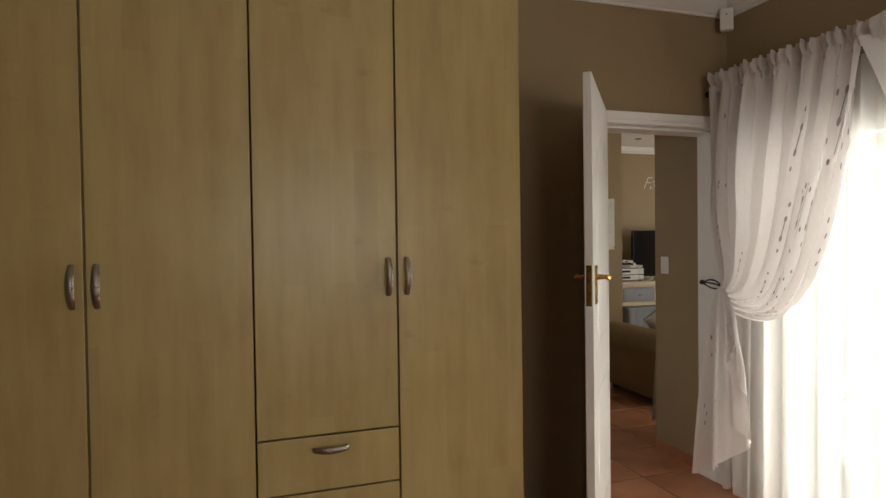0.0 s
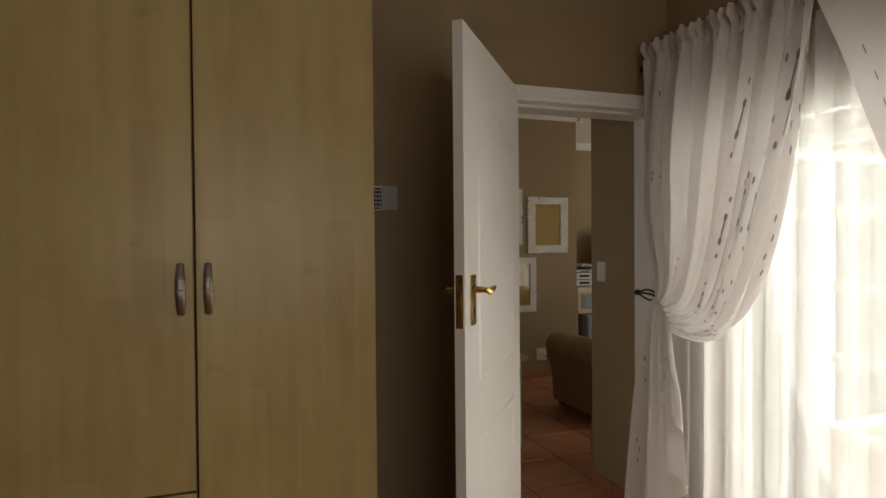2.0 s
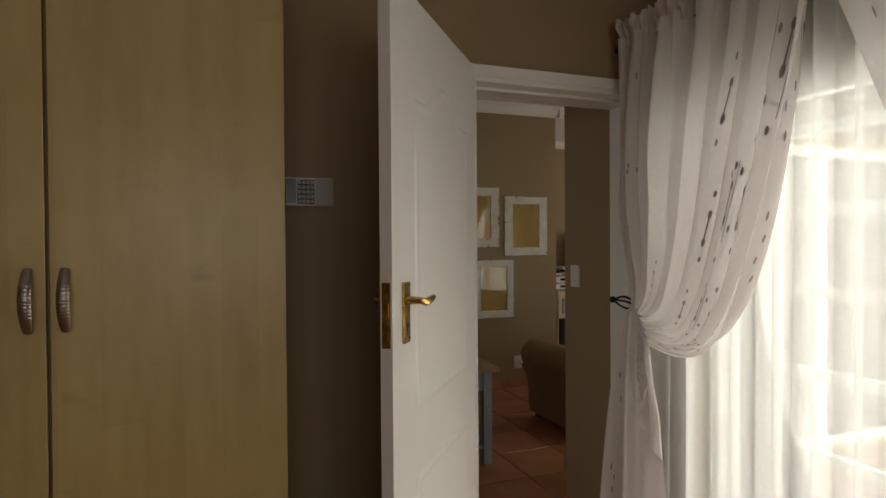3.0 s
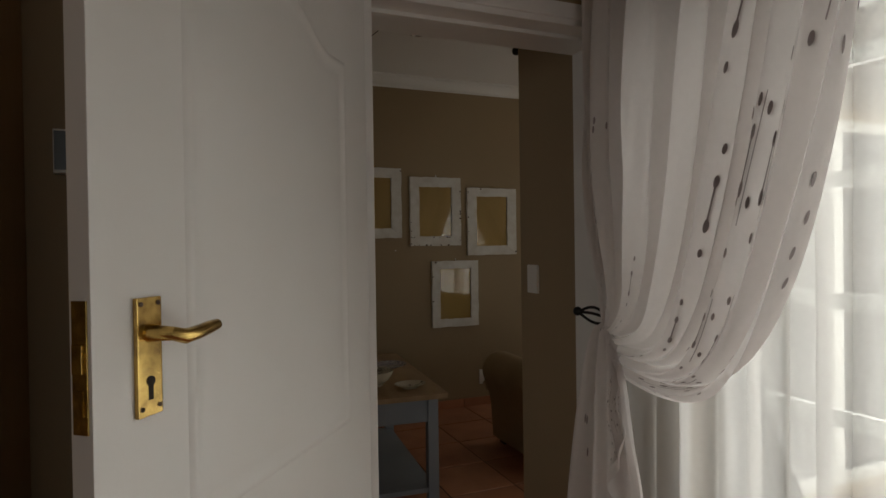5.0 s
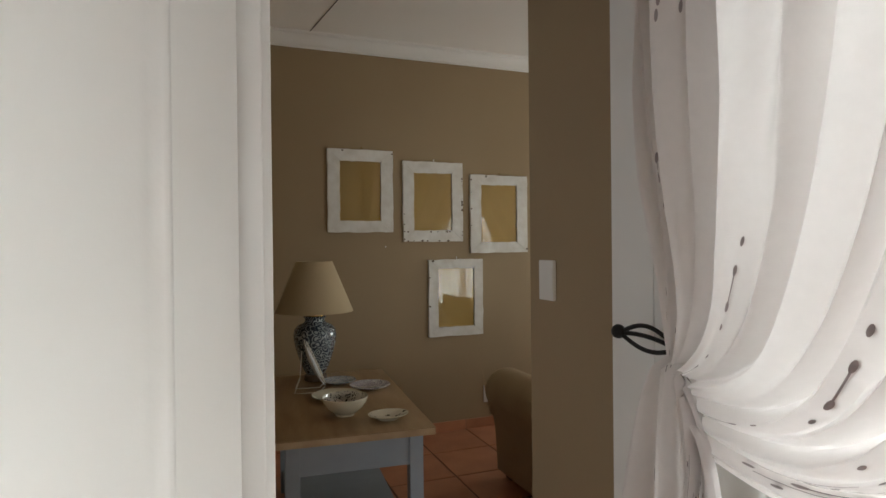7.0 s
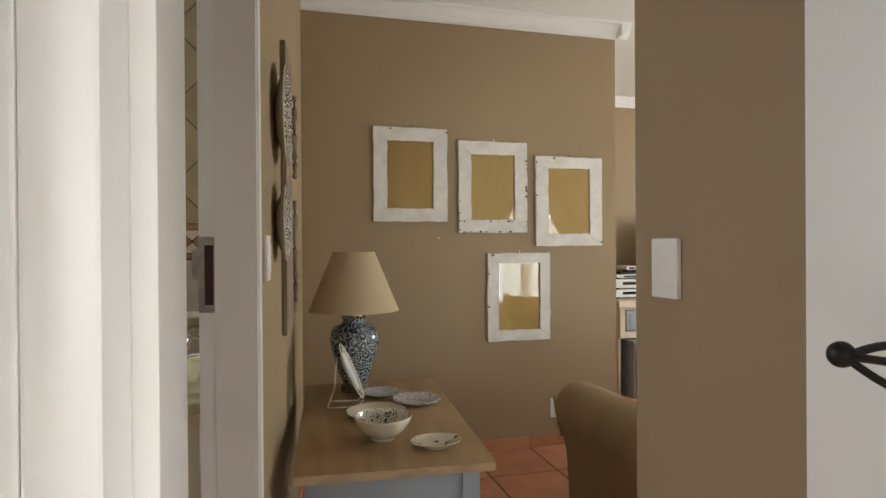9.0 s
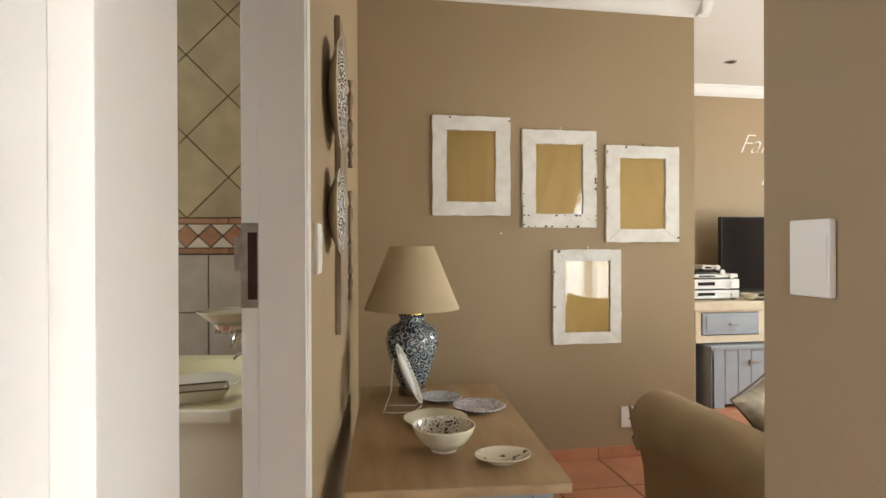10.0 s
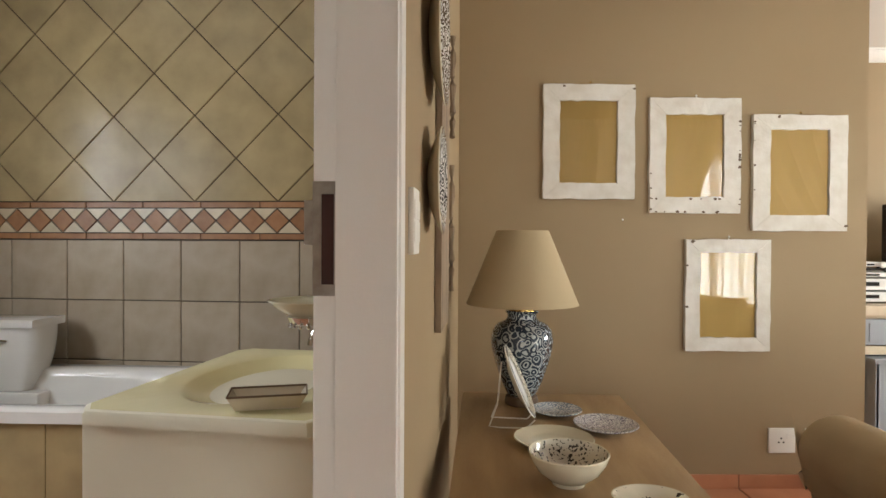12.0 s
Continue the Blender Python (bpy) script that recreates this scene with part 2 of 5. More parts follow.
WHITE_GLAZE = material("white_glaze", (0.80, 0.79, 0.76), rough=0.12, scale=4, bump=0, coat=0.3)
INK_GLAZE = pattern("black_scroll_glaze", (0.66, 0.64, 0.60), (0.02, 0.018, 0.018), 42, 0.01)
DRIFTWOOD = material("weathered_wood", (0.30, 0.225, 0.15), rough=0.8, second=(0.17, 0.12, 0.075), scale=9, stretch=(3, 3, 0.4), bump=0.35)
BATH_TILE = material("mottled_wall_tile", (0.43, 0.36, 0.28), rough=0.22, second=(0.345, 0.285, 0.21), scale=7, fine=30, bump=0.05, per_piece=0.05)
BATH_TILE_HIGH = material("tan_wall_tile", (0.41, 0.32, 0.17), rough=0.22, second=(0.31, 0.24, 0.13), scale=6, fine=30, bump=0.05, per_piece=0.05)
BATH_GROUT = material("dark_grout", (0.030, 0.024, 0.018), rough=0.9, bump=0.2)
BORDER_RED = material("terracotta_border", (0.33, 0.165, 0.075), rough=0.3, second=(0.25, 0.115, 0.05), scale=16, per_piece=0.12)
BORDER_PALE = material("pale_border", (0.56, 0.48, 0.34), rough=0.3, scale=16, per_piece=0.06)
PORCELAIN = material("white_porcelain", (0.78, 0.76, 0.73), rough=0.09, scale=2, bump=0, coat=0.5)
# cream basin; the warm light on its top is put into the yellow
BASIN = material("cream_basin_warm_light", (0.90, 0.84, 0.50), rough=0.09, scale=2, bump=0, coat=0.5)
VANITY = material("white_melamine", (0.78, 0.745, 0.61), rough=0.35, scale=2, bump=0.02)
ALUMINIUM = material("white_window_frame", (0.62, 0.62, 0.60), rough=0.4, bump=0.03)
PAVING = material("patio_paving", (0.42, 0.37, 0.31), rough=0.8, scale=4, bump=0.2)
PATIO_WALL = material("patio_plaster", (0.62, 0.56, 0.47), rough=0.85, scale=2, bump=0.2)
LETTER = material("white_vinyl_letters", (0.78, 0.75, 0.68), rough=0.5, bump=0)
RED_BROWN = material("dark_latch_recess", (0.045, 0.012, 0.008), rough=0.7)


# ---- mesh helpers ----
def box(bm, x0, x1, y0, y1, z0, z1, bevel=0.0, m=None):
    made = bmesh.ops.create_cube(bm, size=1)["verts"]
    for v in made:
        v.co = Vector((x0 + (v.co.x + 0.5) * (x1 - x0), y0 + (v.co.y + 0.5) * (y1 - y0), z0 + (v.co.z + 0.5) * (z1 - z0)))
    if bevel:
        edges = list({e for v in made for e in v.link_edges})
        made = [v for v in bmesh.ops.bevel(bm, geom=edges, offset=bevel, segments=2, profile=0.7, affect="EDGES")["verts"]]
    if m is not None:
        bmesh.ops.transform(bm, matrix=m, verts=[v for v in made if v.is_valid])
    return made


def lathe(bm, profile, steps=40, m=None, caps=(True, True)):
    rings = []
    for r, z in profile:
        rings.append([bm.verts.new((r * math.cos(2 * math.pi * i / steps), r * math.sin(2 * math.pi * i / steps), z)) for i in range(steps)])
    for a, b in zip(rings, rings[1:]):
        for i in range(steps):
            j = (i + 1) % steps
            bm.faces.new((a[i], a[j], b[j], b[i]))
    if caps[0]:
        bm.faces.new(rings[0][::-1])
    if caps[1]:
        bm.faces.new(rings[-1])
    if m is not None:
        bmesh.ops.transform(bm, matrix=m, verts=[v for ring in rings for v in ring])


def tube(bm, points, radius, sides=8):
    rings = []
    points = [Vector(p) for p in points]
    for i, p in enumerate(points):
        way = (points[min(i + 1, len(points) - 1)] - points[max(i - 1, 0)]).normalized()
        q = way.to_track_quat("Z", "Y").to_matrix()
        r = radius[i] if isinstance(radius, (list, tuple)) else radius
        rings.append([bm.verts.new(p + q @ Vector((r * math.cos(2 * math.pi * k / sides), r * math.sin(2 * math.pi * k / sides), 0))) for k in range(sides)])
    for a, b in zip(rings, rings[1:]):
        for k in range(sides):
            j = (k + 1) % sides
            bm.faces.new((a[k], a[j], b[j], b[k]))
    bm.faces.new(rings[0][::-1]), bm.faces.new(rings[-1])


def prism(bm, outline, y0, y1, m=None):
    """An outline in x and z, drawn out along y."""
    a = [bm.verts.new((x, y0, z)) for x, z in outline]
    b = [bm.verts.new((x, y1, z)) for x, z in outline]
    bm.faces.new(a), bm.faces.new(b[::-1])
    for i in range(len(a)):
        j = (i + 1) % len(a)
        bm.faces.new((a[j], a[i], b[i], b[j]))
    if m is not None:
        bmesh.ops.transform(bm, matrix=m, verts=a + b)


def part(name, bm, mat, parent=None, label="", smooth=False, kind="", m=None):
    bmesh.ops.recalc_face_normals(bm, faces=bm.faces)
    me = bpy.data.meshes.new(name)
    bm.to_mesh(me)
    bm.free()
    me.materials.append(mat)
    if smooth:
        me.shade_smooth()
        me.set_sharp_from_angle(angle=radians(38))
    ob = new(name, me)
    if parent:
        ob.parent = parent
    if m is not None:
        ob.matrix_basis = m
    return tagged(ob, label, kind=kind)


def boxed(name, mat, *dims, parent=None, label="", bevel=0.0, kind="", smooth=False):
    bm = bmesh.new()
    for d in dims:
        box(bm, *d, bevel=bevel)
    return part(name, bm, mat, parent, label, smooth=smooth, kind=kind)


def thing(name, m, label, category, group="", kind=""):
    ob = new(name)
    ob.empty_display_size = 0.1
    ob.matrix_basis = m
    return tagged(ob, label, category, group, kind)


# ---- the plan ----
CEIL = 2.74
DOOR_Y0, DOOR_Y1 = 0.12, 0.27          # bedroom wall with the door
EAST = 0.865                            # window wall, which runs on as the passage wall
SOUTH = 0.755                           # living-room wall behind the passage corner
FRAMES_Y = 3.18                         # wall with the picture frames
LEAN = math.atan(0.0865)                # the passage's left wall is out of square by this much


def left_x(y):
    return 0.11 + 0.0865 * (y - 1.25)


LEFT = pose(left_x(0.27), 0.27, 0, 0, 0, -math.degrees(LEAN))   # local y runs along the left wall, local x out of it


def structure(name, mat, dims, label, category, m=None, bevel=0.0):
    bm = bmesh.new()
    for d in dims:
        box(bm, *d, bevel=bevel)
    return tagged(part(name, bm, mat, m=m), label, category, kind="structure")


structure("wall_north", WALL, [(-4.3, 0.018, DOOR_Y0, DOOR_Y1, 0, CEIL), (0.018, EAST, DOOR_Y0, DOOR_Y1, 2.075, CEIL)],
          "taupe painted bedroom wall with a door opening", "wall")
structure("wall_east", WALL, [(EAST, 1.02, -0.15, SOUTH, 0, CEIL), (EAST, 1.02, -2.95, -0.15, 1.95, CEIL), (EAST, 1.02, -4.6, -2.95, 0, CEIL)],
          "taupe painted wall with a wide window opening", "wall")
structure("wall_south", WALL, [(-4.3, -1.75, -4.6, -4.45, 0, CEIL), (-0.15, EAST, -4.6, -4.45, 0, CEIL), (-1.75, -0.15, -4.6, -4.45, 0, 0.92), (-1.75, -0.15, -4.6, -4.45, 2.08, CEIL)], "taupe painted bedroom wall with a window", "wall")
structure("wall_west", WALL, [(-4.45, -4.3, -4.6, 3.6, 0, CEIL)], "plain taupe painted wall", "wall")
structure("wall_living_south", WALL, [(1.02, 1.6, SOUTH - 0.14, SOUTH, 0, CEIL), (1.6, 3.8, SOUTH - 0.14, SOUTH, 2.0, CEIL), (1.6, 3.8, SOUTH - 0.14, SOUTH, 0, 0.1), (3.8, 6.2, SOUTH - 0.14, SOUTH, 0, CEIL)],
          "taupe living-room wall with a wide window opening", "wall")
structure("wall_frames", WALL, [(0.2, 2.31, FRAMES_Y, FRAMES_Y + 0.13, 0, CEIL), (2.18, 2.31, FRAMES_Y + 0.13, 4.88, 0, CEIL)], "taupe painted wall hung with picture frames", "wall")
structure("wall_television", WALL, [(2.1, 6.2, 4.88, 5.0, 0, CEIL)], "taupe living-room wall behind the television", "wall")
# unseen end wall; its opening is made for the added side window
structure("wall_living_east", WALL, [(6.2, 6.34, 0.6, 1.7, 0, CEIL), (6.2, 6.34, 3.5, 5.0, 0, CEIL), (6.2, 6.34, 1.7, 3.5, 0, 0.95), (6.2, 6.34, 1.7, 3.5, 2.05, CEIL)], "taupe living-room wall with an opening for the added window", "wall")
structure("wall_left", WALL, [(-0.12, 0, 0.93, 2.98, 0, CEIL), (-0.12, 0, 0.0, 0.108, 0, CEIL), (-0.12, 0, 0.108, 0.93, 2.075, CEIL)],
          "taupe passage wall with the bathroom doorway", "wall", m=LEFT)
structure("ceiling", CEILING, [(-4.45, 6.34, -4.6, 5.0, CEIL, CEIL + 0.1)], "white painted ceiling board", "ceiling")
structure("ceiling_joint", DARK, [(1.0, 1.004, 0.9, 3.1, CEIL - 0.003, CEIL + 0.01)], "thin open joint between two ceiling boards", "ceiling joint", m=pose(0, 0, 0, 0, 0, 8))
structure("floor_slab", GROUT, [(-4.45, 6.34, -4.6, 5.0, -0.12, -0.004)], "brown grout bed under terracotta tiles", "floor")


def cornice(name, start, end, side):
    """A coved cornice under the ceiling from start to end; side: +1 or -1, to which hand the room lies."""
    start, end = Vector(start), Vector(end)
    way = (end - start).to_2d()
    length = way.length
    outline = [(0, 0), (0.012, 0), (0.014, 0.012), (0.028, 0.016), (0.05, 0.034), (0.066, 0.06), (0.07, 0.072), (0.085, 0.074), (0.085, 0.09), (0, 0.09)]
    bm = bmesh.new()
    prism(bm, [(x * side, z) for x, z in outline], 0, length)
    turn = math.degrees(math.atan2(-way.x, way.y))
    ob = part(name, bm, CEILING, smooth=True, m=pose(start.x, start.y, CEIL - 0.09, 0, 0, turn))
    return tagged(ob, "white coved plaster cornice under the ceiling", "cornice", kind="structure")


cornice("cornice", (-0.7, DOOR_Y0, 0), (EAST, DOOR_Y0, 0), 1)
cornice("cornice", (EAST, DOOR_Y0, 0), (EAST, -4.45, 0), 1)
cornice("cornice", (left_x(3.18), FRAMES_Y, 0), (2.395, FRAMES_Y, 0), 1)
cornice("cornice", (2.31, FRAMES_Y - 0.085, 0), (2.31, 4.88, 0), 1)
cornice("cornice", (2.31, 4.88, 0), (6.2, 4.88, 0), 1)


# ---- door frames and doors ----
def door_frame(name, x0, x1, y0, y1, head, m, label, stop0, stop1, lip=(0.020, 0.012)):
    """Lining with a rebate: two jambs and a head round an opening in x, through a wall from y0 to y1."""
    ob = thing(name, m, label, "door frame", kind="structure")
    for a, b, stop in ((x0 - 0.045, x0, x0 + lip[0]), (x1, x1 + 0.045, x1 - lip[1])):
        bm = bmesh.new()
        box(bm, a, b, y0, y1, 0, head + 0.058, bevel=0.003)
        lo, hi = sorted((stop, b if stop > b else a))
        box(bm, lo, hi, stop0, stop1, 0, head, bevel=0.002)
        part("jamb", bm, PAINT, ob)
    bm = bmesh.new()
    box(bm, x0 - 0.045, x1 + 0.045, y0 - 0.002, y1, head, head + 0.063, bevel=0.003)
    box(bm, x0, x1, stop0, stop1, head - 0.012, head, bevel=0.002)
    box(bm, x0 - 0.045, x1 + 0.045, y0 - 0.012, y0, head + 0.018, head + 0.063, bevel=0.004)
    part("head", bm, PAINT, ob)
    return ob


door_frame("door_frame_1", 0.062, 0.822, 0.105, 0.296, 2.030, pose(0, 0, 0), "white painted timber door frame of the bedroom", 0.175, 0.308, (0.019, 0.003))
door_frame("door_frame_2", 0.108, 0.92, -0.012, 0.128, 2.030, LEFT @ pose(0, 0, 0, 0, 0, 90), "white painted timber door frame of the bathroom", -0.008, 0.09)


structure("trim", PAINT, [(-0.075, 0.0165, 0.104, 0.1195, 0, 2.093)], "white painted architrave on the hinge side", "architrave", bevel=0.003)


def panel_door(name, m, width, height, label):
    """Local x along the leaf from the hinge; the leaf lies behind y = 0."""
    ob = thing(name, m, label, "door", kind="structure")
    bm = bmesh.new()
    box(bm, 0, width, -0.036, -0.004, 0.008, height, bevel=0.002)
    part("leaf", bm, PAINT, ob)

    def arch(s):
        return 0.085 * (0.5 - 0.5 * math.cos(2 * math.pi * min(max((s - 0.12) / 0.76, 0), 1))) if 0.12 < s < 0.88 else 0.0

    def moulding(x0, x1, z0, z1, arched, out, label_=""):
        pts = [(x0 + (x1 - x0) * i / 28, z1 + (arch(i / 28) if arched else 0)) for i in range(29)]
        pts += [(x1, z1 - (z1 - z0) * k / 6) for k in range(1, 6)] + [(x1 - (x1 - x0) * i / 8, z0) for i in range(9)] + [(x0, z0 + (z1 - z0) * k / 6) for k in range(1, 6)]
        cx, cz = (x0 + x1) / 2, (z0 + z1) / 2
        b = bmesh.new()
        loops = []
        for inset, lift in ((0.0, 0.0), (0.006, 0.004), (0.012, 0.0052), (0.018, 0.004), (0.028, 0.0012), (0.040, 0.0026), (0.056, 0.0036)):
            ring = []
            for x, z in pts:
                dx = inset * (1 if x < cx else -1) if abs(x - cx) > (x1 - x0) / 2 - 1e-5 else inset * (cx - x) / (x1 - x0) * 2
                dz = inset * (1 if z < cz else -1)
                ring.append(b.verts.new((x + dx, -0.004 + lift, z + dz)))
            loops.append(ring)
        for p, q in zip(loops, loops[1:]):
            for i in range(len(p)):
                j = (i + 1) % len(p)
                b.faces.new((p[i], p[j], q[j], q[i]))
        b.faces.new(loops[-1])
        part("moulded_panel", b, PAINT, ob, smooth=True)

    moulding(0.12, width - 0.16, 0.98, 1.80, True, 0.01)
    moulding(0.12, width - 0.16, 0.22, 0.80, False, 0.01)
    return ob


HINGE, FREE = Vector((0.03, 0.045)), Vector((-0.472, -0.598))
leaf = FREE - HINGE
door = panel_door("door_1", pose(HINGE.x, HINGE.y, 0, 0, 0, math.degrees(math.atan2(leaf.y, leaf.x))), leaf.length, 2.066,
                  "white moulded two-panel door with arched top, standing open")
W = leaf.length


def lever_set(parent, x, side):
    """Back plate with keyhole and lever, on the face at y = 0 (side +1) or behind the leaf (side -1)."""
    bm = bmesh.new()
    y = 0.0 if side > 0 else -0.04
    box(bm, x - 0.021, x + 0.021, *sorted((y - 0.004, y + 0.003 * side)), 1.169, 1.322, bevel=0.002)
    plate = part("back_plate", bm, BRASS, parent, "tarnished brass back plate")
    bm = bmesh.new()
    tube(bm, [(x, y, 1.276), (x, y + 0.022 * side, 1.276), (x, y + 0.040 * side, 1.276), (x - 0.012, y + 0.047 * side, 1.271), (x - 0.036, y + 0.048 * side, 1.273), (x - 0.060, y + 0.047 * side, 1.276), (x - 0.078, y + 0.046 * side, 1.278)],
         [0.013, 0.010, 0.009, 0.010, 0.0095, 0.009, 0.0075], 10)
    part("lever", bm, BRASS, plate, "tarnished brass lever", smooth=True)
    bm = bmesh.new()
    box(bm, x - 0.004, x + 0.004, *sorted((y + 0.0005 * side, y + 0.0035 * side)), 1.190, 1.212)
    lathe(bm, [(0.0065, -0.001), (0.0065, 0.0035)], 14, pose(x, y + 0.001, 1.214, -90))
    part("keyhole", bm, DARK, plate)
    for z in (1.180, 1.314):
        for dx in (-0.015, 0.015):
            bm = bmesh.new()
            lathe(bm, [(0.0035, -0.001), (0.003, 0.0035)], 12, pose(x + dx, y + 0.001, z, -90))
            part("screw", bm, BARE_WOOD, plate, "darkened screw head")


lever_set(door, W - 0.083, 1)
lever_set(door, W - 0.083, -1)
bm = bmesh.new()
box(bm, W - 0.002, W + 0.002, -0.031, -0.009, 1.168, 1.325, bevel=0.001)
lock = part("lock_plate", bm, BRASS, door, "tarnished brass lock plate in the door's edge")
bm = bmesh.new()
box(bm, W, W + 0.006, -0.027, -0.013, 1.24, 1.274), box(bm, W, W + 0.004, -0.026, -0.014, 1.19, 1.22)
part("latch", bm, BRASS, lock)

# strike plate in the bathroom jamb
strike = thing("strike_plate", LEFT @ pose(-0.105, 0.92, 1.19), "zinc strike plate with a dark latch hole", "strike plate")
bm = bmesh.new()
for x0, x1, z0, z1 in ((-0.023, -0.009, -0.06, 0.12), (0.011, 0.016, -0.06, 0.12), (-0.009, 0.011, 0.10, 0.12), (-0.009, 0.011, -0.06, -0.042)):
    box(bm, x0, x1, -0.0035, 0, z0, z1)
box(bm, -0.036, -0.023, -0.005, 0.0, 0.02, 0.09)
part("plate", bm, STEEL, strike)
boxed("recess", RED_BROWN, (-0.009, 0.011, -0.002, 0.0, -0.042, 0.10), parent=strike)


# ---- built-in wardrobe ----
FRONT = -0.44
SEAMS = [-3.735, -3.23, -2.73, -2.222, -1.716, -1.208, -0.70]


def bow_handle(parent, length, m, name="handle"):
    bm = bmesh.new()
    n = 88
    pts, rad = [], []
    for i in range(n + 1):
        s = i / n
        pts.append((0, -0.006 - 0.026 * math.sin(math.pi * s) ** 0.7, (s - 0.5) * length))
        rad.append(0.0048 + 0.0018 * math.sin(math.pi * s) + (0.0003 * math.sin(s * 88 * 2 * math.pi / 5) if 0.22 < s < 0.78 else 0))
    tube(bm, pts, rad, 10)
    for v in bm.verts:
        v.co.x *= 2.0
    return part(name, bm, NICKEL, parent, "ribbed brushed nickel bow handle", smooth=True, m=m)


def wardrobe_unit(x0, x1, drawers, handle_side, label):
    w = x1 - x0
    ob = thing("wardrobe", pose(x0, FRONT, 0), label, "wardrobe", group="built-in wardrobe units")
    bm = bmesh.new()
    box(bm, 0.0, w, 0.022, 0.555, 0.0, 0.08), box(bm, 0.0, w, 0.022, 0.555, 2.66, CEIL - 0.002)
    box(bm, 0.0, 0.016, 0.022, 0.555, 0.08, 2.66), box(bm, w - 0.016, w, 0.022, 0.555, 0.08, 2.66), box(bm, 0.016, w - 0.016, 0.545, 0.555, 0.08, 2.66)
    part("carcass", bm, MAPLE_EDGE, ob)
    low = 0.745 if drawers else 0.085
    bm = bmesh.new()
    box(bm, 0.0018, w - 0.0018, 0.0, 0.018, low, 2.70, bevel=0.0025)
    leaf_ = part("door", bm, MAPLE, ob)
    if handle_side:
        bow_handle(leaf_, 0.135, pose(w - 0.033 if handle_side > 0 else 0.033, 0, 1.30))
    if drawers:
        z = low - 0.007
        for k in range(3):
            bm = bmesh.new()
            box(bm, 0.0018, w - 0.0018, 0.0, 0.018, z - 0.193, z, bevel=0.0025)
            d = part("drawer", bm, MAPLE, ob)
            bow_handle(d, 0.125, pose(w * 0.5, 0, z - 0.045, 0, 90, 0))
            z -= 0.2
    return ob


for i in range(6):
    wardrobe_unit(SEAMS[i] + 0.002, SEAMS[i + 1] - 0.002, i == 4, {0: -1, 1: 1, 2: 1, 3: -1, 4: 1, 5: -1}[i],
                  "maple laminate wardrobe unit with drawers below a tall door" if i == 4 else "maple laminate wardrobe unit with one tall door")


# ---- curtains ----
def bezier(p, t):
    a, b, c, d = p
    s = 1 - t
    return a * s ** 3 + b * 3 * s * s * t + c * 3 * s * t * t + d * t ** 3


def drape_point(u, v, w, top, tie, tail, seed, lift=0.0):
    """A tied-back drape: u from the tied side to the free edge, v from the header down. Local x along the rod, y out of the wall, z up."""
    ts, tz = tie
    if v < 0.62:
        t = v / 0.62
        p0 = Vector((u * w, top))
        p1 = Vector((u * w * (0.87 - 0.05 * u), 1.90 - 0.45 * u))
        p2 = Vector((ts - 0.05 + u * (w * 0.80), tz + 0.30 - 0.545 * u))
        p3 = Vector((ts + 0.06 * u, tz + 0.03 - 0.13 * u * u))
        s, z = bezier((p0, p1, p2, p3), t)
        amp = 0.034 + 0.058 * math.sin(math.pi * min(t * 1.15, 1.0)) * (1 - 0.35 * u)
        amp *= 1 - 0.6 * max(0.0, (t - 0.7) / 0.3)
        gather = max(0.0, 1 - t * 9)
        ph = 2 * math.pi * (6.0 * u + 0.20 * math.sin(4 * t + 3 * u + seed) + 0.24 * math.sin(7.5 * u + seed)) + seed
        d = amp * (0.8 * math.asin(0.97 * math.sin(ph)) * 0.75 + 0.35 * math.sin(2 * ph + 1.1)) + 0.008 * math.sin(2 * math.pi * 17 * u + seed) * (0.35 + gather)
        d += 0.05 * u * math.sin(math.pi * t) ** 2 + 0.03 * t * t + 0.035 * (1 - t)
        s -= 0.0145 * w / 0.845 * math.sin(2 * ph) * math.sin(math.pi * min(t * 0.6 + 0.12, 0.5)) * (1 - 0.92 * t ** 1.6) * min(1.0, 6 * u, 6 - 6 * u)
        z += 0.012 * math.sin(9 * u + 4 * t) * math.sin(math.pi * t)
    else:
        t = (v - 0.62) / 0.38
        hem = 0.11 + tail * u ** 1.4
        spread = t ** 0.5
        flat = min(u / 0.5, 1.0)
        layer = max(0.0, u - 0.5) / 0.5
        swing = abs((layer * 3.5 + 1) % 2 - 1)
        s = (ts + 0.06 * u) * (1 - spread) + spread * (-0.07 + 0.33 * flat - 0.12 * swing * (1 - 0.3 * layer))
        z = (tz + 0.03 - 0.13 * u * u) * (1 - t) + hem * t
        d = 0.045 + 0.05 * spread * (1 - flat) + 0.055 * layer * spread + (1 - layer) * 0.042 * math.sin(2 * math.pi * 3.2 * u + seed + 2) * spread + 0.01 * math.sin(2 * math.pi * 9 * u)
        d += 0.012 * layer * spread * math.sin(t * 9 + 5 * u)
        s += 0.008 * layer * spread * math.sin(t * 11 + 1.5)
    return Vector((s, d + lift, z))


